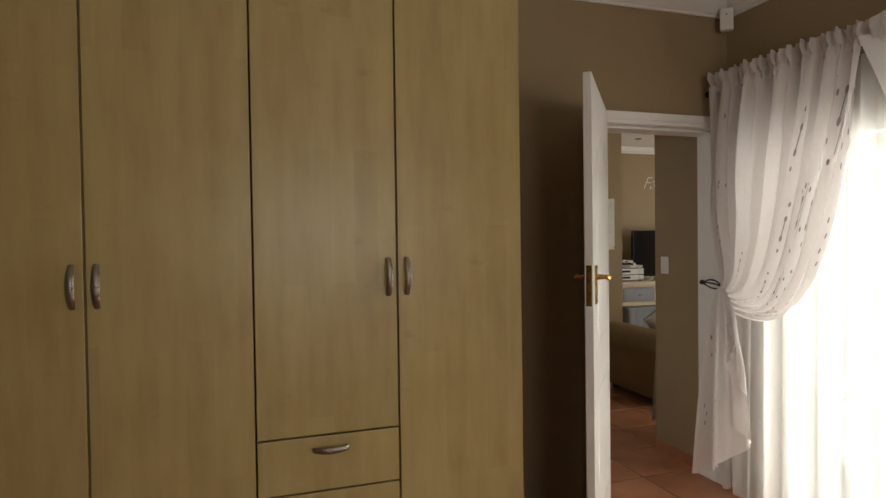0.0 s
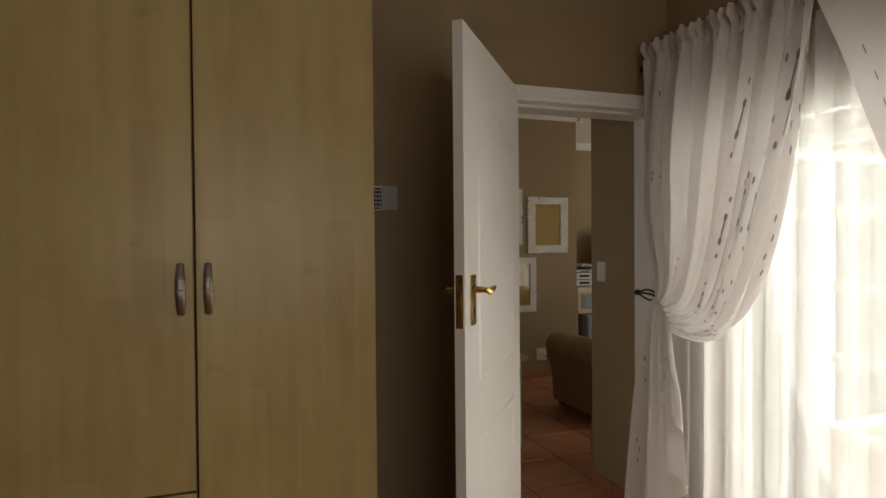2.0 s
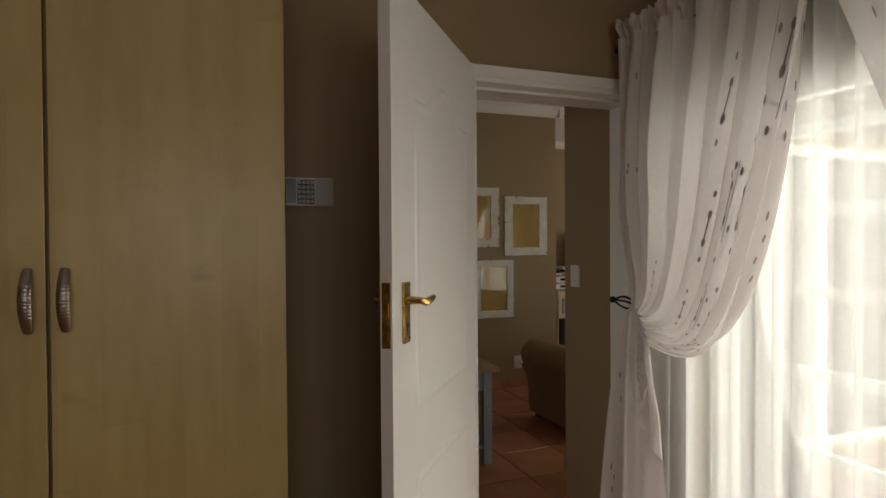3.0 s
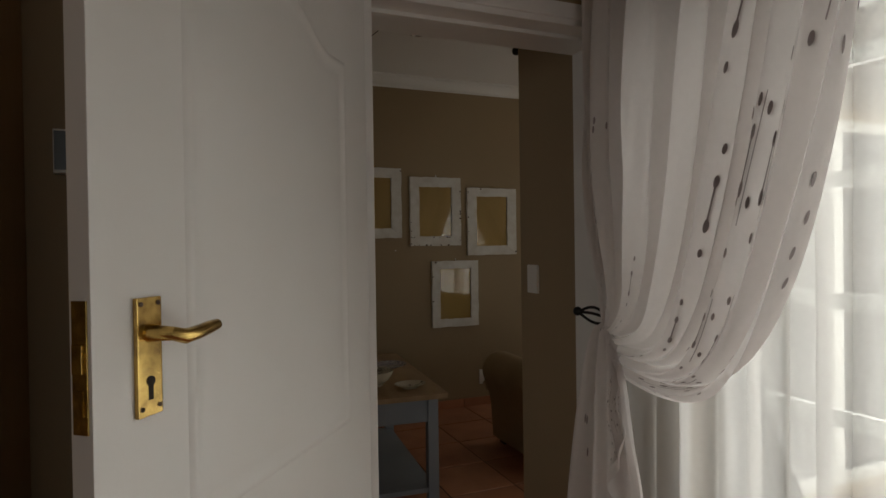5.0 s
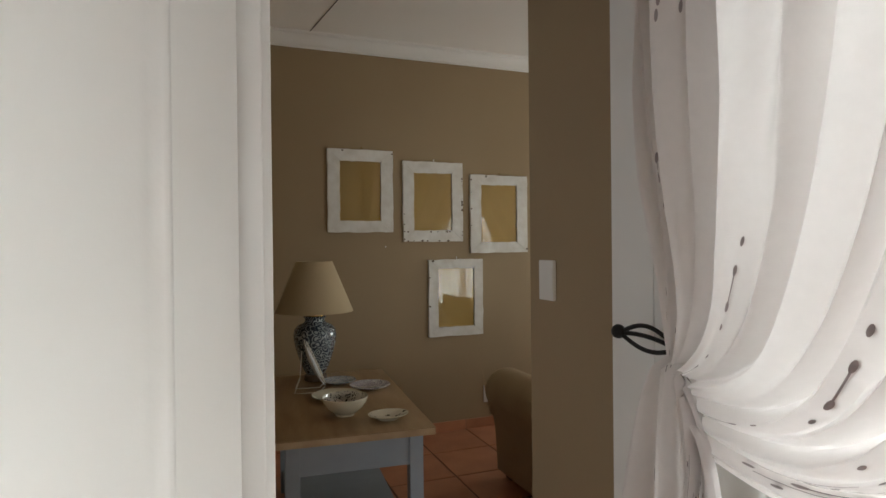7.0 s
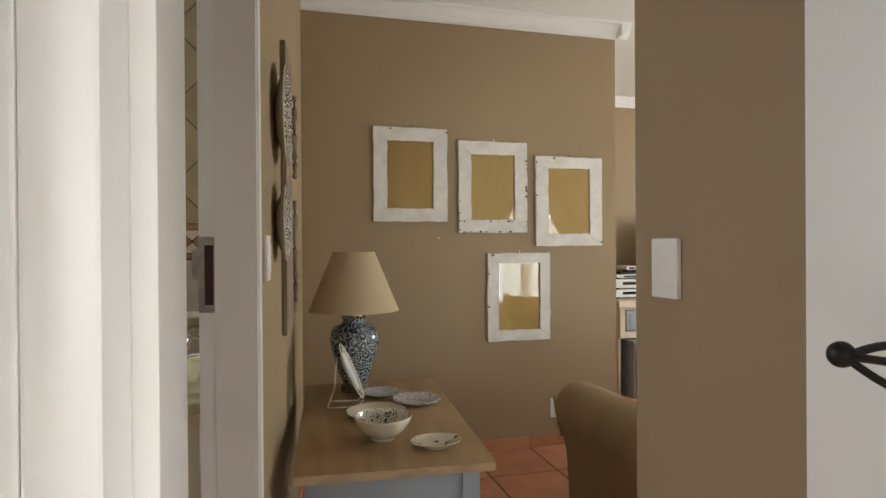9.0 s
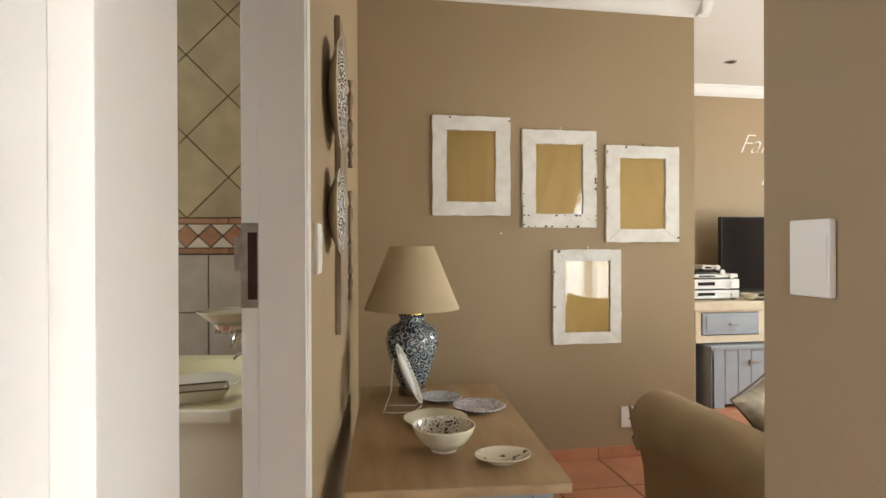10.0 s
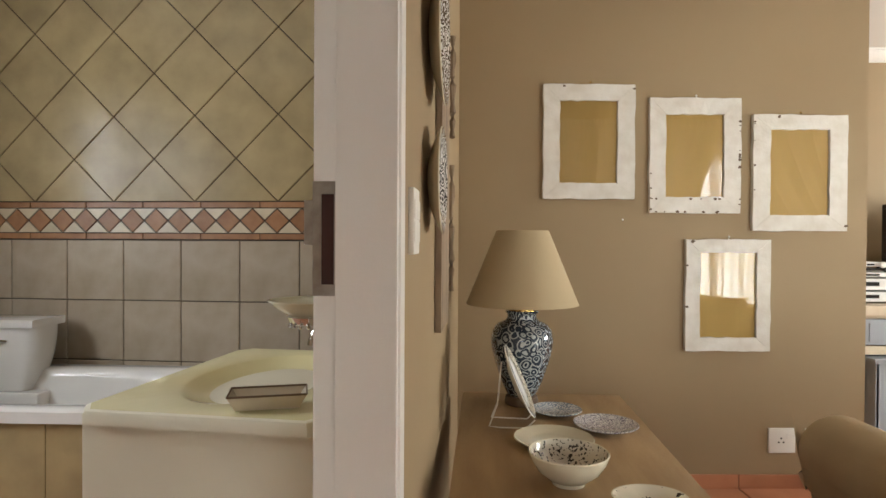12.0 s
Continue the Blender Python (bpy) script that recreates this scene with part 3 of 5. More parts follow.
def drape(name, m, w, top, tie, tail, seed, label, motif_seed, cloth_=CURTAIN):
    ob = thing(name, m, label, "curtain", group="tied-back drapes")
    nu, nv = 150, 120
    bm = bmesh.new()
    grid = [[bm.verts.new(drape_point(i / nu, j / nv, w, top, tie, tail, seed)) for i in range(nu + 1)] for j in range(nv + 1)]
    for a, b in zip(grid, grid[1:]):
        for i in range(nu):
            bm.faces.new((a[i], a[i + 1], b[i + 1], b[i]))
    part("drape", bm, cloth_, ob, smooth=True)
    # frilled heading above the rod pocket
    bm = bmesh.new()
    n = 420
    rows = []
    for k, (dz, flare) in enumerate(((-0.035, 0.006), (0.0, 0.008), (0.034, 0.026), (0.070, 0.015))):
        row = []
        for i in range(n + 1):
            u = i / n
            ph = 2 * math.pi * 21 * u
            y = drape_point(u, 0, w, top, tie, tail, seed).y * 0.3 + 0.022 + flare * (0.9 * math.sin(ph + 1.3 * math.sin(u * 31)) + 0.4 * math.sin(2.3 * ph)) + 0.006
            z = top + dz + (0.006 * math.sin(ph * 0.5 + 2) + 0.007 * math.sin(ph + 0.8)) * (k / 3)
            row.append(bm.verts.new((u * w + 0.006 * math.sin(ph + k), y, z)))
        rows.append(row)
    for a, b in zip(rows, rows[1:]):
        for i in range(n):
            bm.faces.new((a[i], a[i + 1], b[i + 1], b[i]))
    part("frilled_heading", bm, cloth_, ob, smooth=True)
    # embroidered drops and stems in upright bands
    rng = random.Random(motif_seed)
    bm = bmesh.new()

    def dab(u, v, hu, hv):
        n = 12
        hu *= 0.86 / w
        for lift in (0.004, -0.004):
            bm.faces.new([bm.verts.new(drape_point(min(max(u + hu * math.cos(2 * math.pi * q / n), 0), 1), min(max(v + hv * math.sin(2 * math.pi * q / n), 0), 1), w, top, tie, tail, seed, lift=lift)) for q in range(n)])

    def open_face(u, v, reach=0.045):
        """The place near u where the cloth lies spread out and not folded under."""
        def spread(x):
            return min(drape_point(x + e + 0.008, v + dv, w, top, tie, tail, seed).x - drape_point(x + e - 0.008, v + dv, w, top, tie, tail, seed).x
                       for e in (-0.012, 0, 0.012) for dv in (-0.03, 0.03))
        return max((u + reach * q / 6 for q in range(-6, 7) if 0.03 < u + reach * q / 6 < 0.97), key=spread)

    def stem(u, v0, v1, hu):
        n = 7
        hu *= 0.86 / w
        for k in range(n):
            a, b = v0 + (v1 - v0) * k / n, v0 + (v1 - v0) * (k + 1) / n
            for lift in (0.004, -0.004):
                bm.faces.new([bm.verts.new(drape_point(min(max(uu, 0), 1), vv, w, top, tie, tail, seed, lift=lift)) for uu, vv in ((u - hu, a), (u + hu, a), (u + hu, b), (u - hu, b))])

    k = 0.86 / w

    def drop(u, v, size=1.0):
        dab(u, v - 0.020 * size, 0.0025, 0.0056), dab(u, v + 0.020 * size, 0.0027, 0.0066)
        stem(u, v - 0.016 * size, v + 0.016 * size, 0.0008)

    def sprig(u, v):
        """One drop on a stem, with a loose dot above and below."""
        u = open_face(u, v)
        drop(u, v), dab(u, v - 0.047, 0.0022, 0.0045), dab(u, v + 0.047, 0.0022, 0.0045)

    def cluster(u, v):
        """Thin upright threads side by side, with drops and dots between them."""
        u = open_face(u, v, 0.03)
        for n, shift in enumerate((-2, -1, 0, 1, 2)):
            x, y = u + shift * 0.013 * k, v + rng.uniform(-0.012, 0.012)
            if n in (0, 2, 4):
                stem(x - 0.007 * k, y - 0.045, y + 0.05, 0.0005)
            if n in (1, 3):
                drop(x, y + 0.012 * (n - 2))
            for dv in (-0.058, 0.062) if n % 2 else (-0.03, 0.035):
                dab(x, y + dv + rng.uniform(-0.006, 0.006), 0.0023, 0.0046)

    for v in (0.07, 0.225, 0.38, 0.53, 0.69, 0.83):
        cluster(0.895 + rng.uniform(-0.01, 0.01), v + rng.uniform(-0.01, 0.01))
        for cu in (0.055, 0.145):
            for n in range(3):
                dab(cu + rng.uniform(-0.012, 0.012), v + n * 0.021 + rng.uniform(0, 0.04), 0.0022, 0.0050)
        for n in range(4):
            dab(0.968 + rng.uniform(-0.005, 0.005), v + n * 0.026, 0.0020, 0.0052)
        sprig(0.72 + rng.uniform(-0.015, 0.015), v + 0.055)
    for v in (0.10, 0.27, 0.455, 0.60, 0.76):
        sprig(0.47 + rng.uniform(-0.012, 0.012), v)
        sprig(0.26, v + 0.07)
        if w > 1.2:
            sprig(0.50, v + 0.04), cluster(0.70, v + 0.06)
    part("embroidery", bm, MOTIF, ob, "grey mauve embroidered drops", kind="stuff")
    return ob


def rod(name, m, length, label):
    ob = thing(name, m, label, "curtain rod")
    bm = bmesh.new()
    tube(bm, [(-0.03, 0, 0), (length + 0.03, 0, 0)], 0.010, 12)
    part("pole", bm, IRON, ob, smooth=True)
    for x in (-0.042, length + 0.042):
        bm = bmesh.new()
        bmesh.ops.create_uvsphere(bm, u_segments=16, v_segments=10, radius=0.019, matrix=pose(x, 0, 0))
        part("finial", bm, IRON, ob, smooth=True)
    for x in (0.06, length / 2, length - 0.06):
        bm = bmesh.new()
        tube(bm, [(x, 0, 0), (x, -0.06, -0.005), (x, -0.135, -0.01)], 0.006, 8)
        box(bm, x - 0.012, x + 0.012, -0.142, -0.13, -0.045, 0.025)
        part("bracket", bm, IRON, ob)
    return ob


# local x runs along -y, local y points into the room
BED_ROD = Matrix(((0, -1, 0, EAST - 0.15), (-1, 0, 0, 0.058), (0, 0, 1, 0), (0, 0, 0, 1)))
drape("drape", BED_ROD @ pose(0.022, 0, 0), 0.845, 2.235, (0.06, 1.125), 0.72, 0.4, "white drape with grey mauve embroidered drops, tied back beside the door", 5)
MIRROR = BED_ROD @ pose(2.85, 0, 0) @ Matrix.Diagonal((-1, 1, 1, 1))
drape("drape", MIRROR, 2.0, 2.235, (0.10, 1.125), 0.72, 1.7, "wide white drape with embroidered drops, gathered to the far side", 8)
rod("curtain_rod", BED_ROD @ pose(0, 0, 2.215), 2.85, "black iron curtain rod with ball finials over the window")


def sheer(name, m, w, top, label, n):
    ob = thing(name, m, label, "sheer curtain")
    bm = bmesh.new()
    nu, nv = n, 14
    grid = []
    for j in range(nv + 1):
        v = j / nv
        row = []
        for i in range(nu + 1):
            u = i / nu * w
            ph = u * 41 + 1.9 * math.sin(u * 6.3 + 0.8) + 0.5 * v
            d = 0.026 * math.sin(ph) + 0.009 * math.sin(u * 97 + 2 * v) + 0.014 * v * math.sin(u * 11)
            row.append(bm.verts.new((u + 0.006 * v * math.sin(u * 31) - 0.019 * (1 + 0.6 * math.sin(u * 4.7)) * math.sin(2 * ph), d, top + (0.015 + 0.012 * math.sin(u * 19) - top) * v)))
        grid.append(row)
    for a, b in zip(grid, grid[1:]):
        for i in range(nu):
            bm.faces.new((a[i], a[i + 1], b[i + 1], b[i]))
    part("sheer", bm, SHEER, ob, smooth=True)
    return ob


sheer("sheer_curtain", BED_ROD @ pose(-0.02, -0.085, 0), 2.95, 2.20, "white sheer curtain hanging to the floor before the window", 560)

# holdback hook beside the door
hook = thing("curtain_holdback", pose(0.81, 0.094, 1.143), "black wrought iron curtain holdback with scrolls and a ball end", "curtain holdback")
bm = bmesh.new()
tube(bm, [(0.062, -0.03, -0.02), (0.03, -0.02, -0.014), (0.01, -0.008, -0.009), (-0.004, 0.0, -0.006), (-0.016, 0.012, -0.004)], [0.010, 0.012, 0.017, 0.017, 0.010], 12)
part("stem", bm, IRON, hook, smooth=True)
for lift, r in ((0.028, 0.0046), (0.008, 0.0046), (-0.020, 0.0046)):
    bm = bmesh.new()
    pts = []
    for i in range(13):
        s = i / 12
        pts.append((-0.005 - 0.05 * s, 0.0 + 0.105 * s, -0.004 + lift * math.sin(math.pi * s) + 0.022 * s))
    tube(bm, pts, r, 8)
    part("scroll", bm, IRON, hook, smooth=True)
bm = bmesh.new()
bmesh.ops.create_uvsphere(bm, u_segments=18, v_segments=12, radius=0.0145, matrix=pose(-0.056, 0.108, 0.020))
part("ball", bm, IRON, hook, smooth=True)


# ---- windows ----
def window(name, m, w, h, label, posts, bars):
    """Local x along the opening, y through the wall, z up."""
    ob = thing(name, m, label, "window", kind="structure")
    for d in ((0, w, 0, 0.06, 0, 0.06), (0, w, 0, 0.06, h - 0.06, h), (0, 0.06, 0, 0.06, 0.06, h - 0.06), (w - 0.06, w, 0, 0.06, 0.06, h - 0.06)):
        boxed("window_frame", ALUMINIUM, d, parent=ob, bevel=0.004)
    for p in posts:
        boxed("mullion", ALUMINIUM, (p - 0.035, p + 0.035, 0.005, 0.055, 0.06, h - 0.06), parent=ob, bevel=0.004)
    for z in bars:
        boxed("burglar_bar", ALUMINIUM, (0.06, w - 0.06, 0.062, 0.080, z - 0.019, z + 0.019), parent=ob)
    pane = boxed("pane", WINDOW_GLASS, (0.06, w - 0.06, 0.028, 0.033, 0.06, h - 0.06), parent=ob)
    pane.visible_shadow = False
    return ob


window("window_1", Matrix(((0, 1, 0, 0.93), (-1, 0, 0, -0.15), (0, 0, 1, 0), (0, 0, 0, 1))), 2.8, 1.95, "white framed sliding window with horizontal burglar bars", (0.95, 1.85), (0.42, 0.70, 0.97, 1.24, 1.52, 1.79))
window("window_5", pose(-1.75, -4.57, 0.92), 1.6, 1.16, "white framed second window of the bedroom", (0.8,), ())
window("window_2", Matrix(((1, 0, 0, 1.6), (0, -1, 0, SOUTH - 0.03), (0, 0, 1, 0.1), (0, 0, 0, 1))), 2.2, 1.9, "white framed living-room window", (1.1,), ())
window("window_3", Matrix(((0, -1, 0, -2.44), (1, 0, 0, 1.25), (0, 0, 1, 1.25), (0, 0, 0, 1))), 0.9, 0.9, "white framed bathroom window", (0.45,), ())

LIV_ROD = Matrix(((1, 0, 0, 0.977), (0, 1, 0, SOUTH + 0.14), (0, 0, 1, 0), (0, 0, 0, 1)))
drape("drape", LIV_ROD @ pose(0.073, 0, 0), 1.6, 2.235, (0.06, 1.125), 0.72, 2.2, "tied-back living-room drape with embroidered drops, darkened to dim reflections", 11, LIVING_DRAPE)
drape("drape", LIV_ROD @ pose(3.273, 0, 0) @ Matrix.Diagonal((-1, 1, 1, 1)), 1.6, 2.235, (0.06, 1.125), 0.72, 3.1, "tied-back living-room drape with embroidered drops, darkened to dim reflections", 12, LIVING_DRAPE)
sheer("sheer_curtain", LIV_ROD @ pose(0.273, -0.08, 0), 2.8, 2.20, "white sheer curtain before the living-room window", 420)
rod("curtain_rod", LIV_ROD @ pose(0, 0, 2.226), 3.27, "black iron curtain rod with ball finials in the living room")

# side window out of view, added round the living-room fill lamp
window("window_4", Matrix(((0, 1, 0, 6.22), (-1, 0, 0, 3.5), (0, 0, 1, 0.95), (0, 0, 0, 1))), 1.8, 1.1, "white framed unseen side window added to the living room", (0.9,), ())
structure("ground", PAVING, [(-60, 60, -60, 60, -0.3, -0.13)], "sunlit patio paving outside the window", "ground")
structure("patio_wall", PATIO_WALL, [(5.5, 5.7, -12, 0.58, -0.13, 1.9)], "pale plastered garden wall outside", "wall")


# ---- bedroom fittings ----
alarm = thing("alarm_keypad", pose(-0.566, DOOR_Y0, 1.595), "white alarm keypad with grey keys and a small display", "keypad")
boxed("case", PLASTIC, (-0.08, 0.08, -0.026, 0, -0.048, 0.048), parent=alarm, bevel=0.004)
boxed("display", SCREEN, (-0.077, -0.046, -0.0285, -0.02, -0.04, 0.043), parent=alarm, label="grey display")
boxed("flap", GREY_PLASTIC, (0.018, 0.078, -0.0285, -0.02, -0.046, 0.046), parent=alarm, bevel=0.002, label="grey flap")
boxed("key_field", BLACK, (-0.043, 0.016, -0.0275, -0.02, -0.043, 0.041), parent=alarm, label="dark field under the keys")
for r in range(5):
    for c in range(4):
        boxed("key", GREY_PLASTIC, (-0.040 + c * 0.0142, -0.0295 + c * 0.0142, -0.029, -0.02, 0.026 - r * 0.0162, 0.037 - r * 0.0162), parent=alarm)
sensor = thing("motion_detector", pose(EAST - 0.075, DOOR_Y0 - 0.075, 2.62, 0, 0, -45), "white motion detector in the corner under the ceiling", "detector")
boxed("case", PLASTIC, (-0.034, 0.034, -0.022, 0.022, -0.065, 0.055), parent=sensor, bevel=0.012, smooth=True)
bm = bmesh.new()
lathe(bm, [(0.004, 0.0), (0.004, 0.002)], 10, pose(0, -0.0225, 0.02, 90))
part("lens", bm, DARK, sensor)


def switch(name, m, w, h, label, split):
    """Local x along the wall, y out of it (negative), z up."""
    ob = thing(name, m, label, "light switch")
    boxed("plate", PLASTIC, (-w / 2, w / 2, -0.011, 0, -h / 2, h / 2), parent=ob, bevel=0.004, smooth=True)
    for z0, z1 in split:
        boxed("rocker", PLASTIC, (-w / 2 + 0.004, w / 2 - 0.004, -0.0125, -0.008, z0, z1), parent=ob, bevel=0.0008)
    return ob


switch("light_switch", pose(EAST, 0.65, 1.24, 0, 0, -90), 0.075, 0.112, "white rocker light switch on the taupe passage wall", ((-0.032, 0.036),))
switch("light_switch", LEFT @ pose(0, 1.13, 1.255, 0, 0, 90), 0.085, 0.125, "white double light switch beside the bathroom door", ((-0.04, 0.0), (0.004, 0.04)))


def downlight(x, y):
    ob = thing("downlight", pose(x, y, CEIL), "recessed ceiling downlight with a dark centre", "downlight", group="ceiling downlights")
    bm = bmesh.new()
    lathe(bm, [(0.045, 0.0), (0.046, -0.006), (0.034, -0.008), (0.030, -0.002)], 24)
    part("ring", bm, NICKEL, ob, smooth=True)
    bm = bmesh.new()
    lathe(bm, [(0.029, -0.001), (0.029, -0.0035)], 20)
    part("lamp", bm, DARK, ob)


for x, y in ((0.95, 2.2), (3.28, 4.18), (3.45, 2.1), (5.0, 3.5)):
    downlight(x, y)


# ---- picture frames ----
def picture(x0, x1, z0, z1, gx0, gx1, gz0, gz1, seed, label, chips):
    ob = thing("picture_frame", pose((x0 + x1) / 2, FRAMES_Y, z0), label, "picture frame", group="picture frames on the wall")
    cx = (x0 + x1) / 2
    a, b, c, d, H = x0 - cx, x1 - cx, gx0 - cx, gx1 - cx, z1 - z0
    e, f = gz0 - z0, gz1 - z0
    rng = random.Random(seed)

    def bar(quad):
        bm = bmesh.new()
        n = 10
        rails = []
        for (p, q) in ((quad[0], quad[1]), (quad[3], quad[2])):
            row = []
            for i in range(n + 1):
                s = i / n
                j = rng.uniform(-0.0028, 0.0028) if 0 < i < n else 0
                x, z = p[0] + (q[0] - p[0]) * s, p[1] + (q[1] - p[1]) * s
                if abs(q[0] - p[0]) > abs(q[1] - p[1]):
                    z += j
                else:
                    x += j
                row.append((x, z))
            rails.append(row)
        front = [[bm.verts.new((x, -0.026 + rng.uniform(-0.0012, 0.0012), z)) for x, z in r] for r in rails]
        back = [[bm.verts.new((x, -0.002, z)) for x, z in r] for r in rails]
        for i in range(n):
            bm.faces.new((front[0][i], front[0][i + 1], front[1][i + 1], front[1][i]))
            bm.faces.new((back[0][i], back[1][i], back[1][i + 1], back[0][i + 1]))
            bm.faces.new((front[0][i], back[0][i], back[0][i + 1], front[0][i + 1]))
            bm.faces.new((front[1][i], front[1][i + 1], back[1][i + 1], back[1][i]))
        for i in (0, n):
            bm.faces.new((front[0][i], front[1][i], back[1][i], back[0][i]))
        part("frame_bar", bm, DISTRESSED, ob)

    g = 0.0012
    bar([(a, 0), (a, H), (c, f), (c, e)])
    bar([(b, H), (b, 0), (d, e), (d, f)])
    bar([(a + g, H), (b - g, H), (d - g, f), (c + g, f)])
    bar([(b - g, 0), (a + g, 0), (c + g, e), (d - g, e)])
    boxed("backing", KRAFT, (c - 0.004, d + 0.004, -0.010, -0.003, e - 0.004, f + 0.004), parent=ob, label="ochre paper behind glass")
    boxed("glass", PANE, (c - 0.003, d + 0.003, -0.0145, -0.0125, e - 0.003, f + 0.003), parent=ob)
    bm = bmesh.new()
    tube(bm, [(0.01, -0.004, H - 0.002), (0.01, -0.008, H + 0.013), (0.01, -0.004, H + 0.017)], 0.0045, 8)
    part("hanger", bm, BRASS if seed % 2 else PLASTIC, ob)
    for k in range(chips):
        side = rng.randrange(4)
        s, r = rng.random(), rng.uniform(0.003, 0.010)
        x, z = ((a + 0.006, s * H), (b - 0.006, s * H), (a + s * (b - a), 0.006), (a + s * (b - a), e - 0.010 if seed == 2 else H - 0.01))[side]
        bm = bmesh.new()
        ring = [bm.verts.new((x + r * rng.uniform(0.6, 1.5) * math.cos(t), -0.0278, z + r * rng.uniform(0.5, 1.0) * math.sin(t))) for t in [2 * math.pi * q / 9 for q in range(9)]]
        top = bm.faces.new(ring)
        ext = bmesh.ops.extrude_face_region(bm, geom=[top])["geom"]
        for v in ext:
            if isinstance(v, bmesh.types.BMVert):
                v.co.y += 0.003
        part("paint_chip", bm, BARE_WOOD, ob, "bare wood where paint has chipped")
    return ob


picture(0.69, 1.14, 1.436, 1.997, 0.771, 1.055, 1.514, 1.917, 1, "chipped white wooden picture frame with plain ochre backing", 2)
picture(1.214, 1.664, 1.368, 1.934, 1.293, 1.581, 1.448, 1.854, 2, "badly chipped white wooden picture frame with plain ochre backing", 26)
picture(1.726, 2.193, 1.283, 1.855, 1.811, 2.104, 1.361, 1.783, 3, "rough white wooden picture frame with plain ochre backing", 8)
picture(1.398, 1.818, 0.688, 1.239, 1.469, 1.750, 0.755, 1.175, 4, "narrow white wooden picture frame with plain ochre backing, hung lowest", 3)


def socket(x, w, label):
    ob = thing("wall_socket", pose(x, FRAMES_Y, 0.24), label, "socket")
    boxed("plate", PLASTIC, (-w / 2, w / 2, -0.010, 0, -0.062, 0.062), parent=ob, bevel=0.004, smooth=True)
    bm = bmesh.new()
    for px, pz in ((0, 0.012), (-0.012, -0.008), (0.012, -0.008)):
        lathe(bm, [(0.0045, 0.0), (0.0045, 0.002)], 10, pose(px - 0.005, -0.0095, pz, 90))
    part("pin_holes", bm, DARK, ob)
    boxed("rocker", PLASTIC, (0.022, 0.042, -0.013, -0.008, 0.01, 0.035), parent=ob, bevel=0.001)


socket(1.892, 0.135, "white wall socket with three round holes")
socket(2.06, 0.10, "white wall socket behind the sofa arm")


# ---- side table and what stands on it ----
TABLE = pose(0.188, 1.452, 0, 0, 0, -4.4)
table = thing("side_table", TABLE, "pine topped side table with blue-grey painted base and open shelf", "side table")
bm = bmesh.new()
box(bm, 0, 0.615, 0, 1.165, 0.592, 0.621, bevel=0.006)
for v in bm.verts:
    if v.co.y < 0.1:
        v.co.y += 0.004 * math.sin(v.co.x * 23)
part("tabletop", bm, TABLE_TOP, table, "waxed worn pine top", smooth=True)
boxed("edge_strip", TABLE_EDGE, (0.004, 0.611, -0.003, 0.012, 0.593, 0.6175), parent=table, bevel=0.003, label="worn pale pine front edge")
for x0, y0 in ((0.035, 0.035), (0.515, 0.035), (0.035, 1.075), (0.515, 1.075)):
    boxed("leg", BLUE_GREY, (x0, x0 + 0.055, y0, y0 + 0.055, 0, 0.592), parent=table, bevel=0.003)
for d in ((0.09, 0.515, 0.042, 0.064, 0.47, 0.592), (0.09, 0.515, 1.10, 1.122, 0.47, 0.592), (0.042, 0.064, 0.09, 1.075, 0.47, 0.592), (0.541, 0.563, 0.09, 1.075, 0.47, 0.592)):
    boxed("apron", BLUE_GREY, d, parent=table, bevel=0.002)
boxed("shelf", BLUE_GREY, (0.05, 0.555, 0.05, 1.115, 0.10, 0.125), parent=table, bevel=0.002)
TOP = 0.6215


def on_table(x, y):
    return pose(x, y, TOP)


lamp = thing("table_lamp", on_table(0.487, 2.44), "unlit table lamp with blue paisley vase base and beige shade", "table lamp")
bm = bmesh.new()
lathe(bm, [(0.058, 0.0), (0.062, 0.008), (0.058, 0.03), (0.05, 0.034)], 36)
part("foot", bm, BARE_WOOD, lamp, "dark wooden foot", smooth=True)
bm = bmesh.new()
lathe(bm, [(r_ * 0.93, 0.034 + (z_ - 0.034) * 0.825) for r_, z_ in [(0.05, 0.034), (0.062, 0.05), (0.082, 0.10), (0.103, 0.17), (0.119, 0.24), (0.124, 0.285), (0.117, 0.325), (0.098, 0.352), (0.066, 0.368), (0.058, 0.378), (0.057, 0.395), (0.066, 0.405), (0.063, 0.412), (0.03, 0.413)]], 48)
part("vase", bm, VASE, lamp, "blue and white paisley glazed vase", smooth=True)
bm = bmesh.new()
lathe(bm, [(0.047, 0.345), (0.047, 0.352), (0.018, 0.356), (0.014, 0.39), (0.014, 0.44), (0.006, 0.45), (0.006, 0.628)], 20)
part("stem", bm, BRASS, lamp, smooth=True)
bm = bmesh.new()
outer, inner = [(0.206, 0.370), (0.096, 0.640)], [(0.093, 0.640), (0.203, 0.370)]
rings = [[bm.verts.new((r * math.cos(2 * math.pi * i / 56), r * math.sin(2 * math.pi * i / 56), z)) for i in range(56)] for r, z in (outer + inner)]
rings.append(rings[0])
for a, b in zip(rings, rings[1:]):
    for i in range(56):
        bm.faces.new((a[i], a[(i + 1) % 56], b[(i + 1) % 56], b[i]))
shade = part("shade", bm, LINEN, lamp, "beige linen cone shade", smooth=True)
bm = bmesh.new()
for k in range(3):
    t = 2 * math.pi * k / 3
    tube(bm, [(0, 0, 0.625), (0.0945 * math.cos(t), 0.0945 * math.sin(t), 0.637)], 0.0015, 6)
part("spider", bm, STEEL, shade)


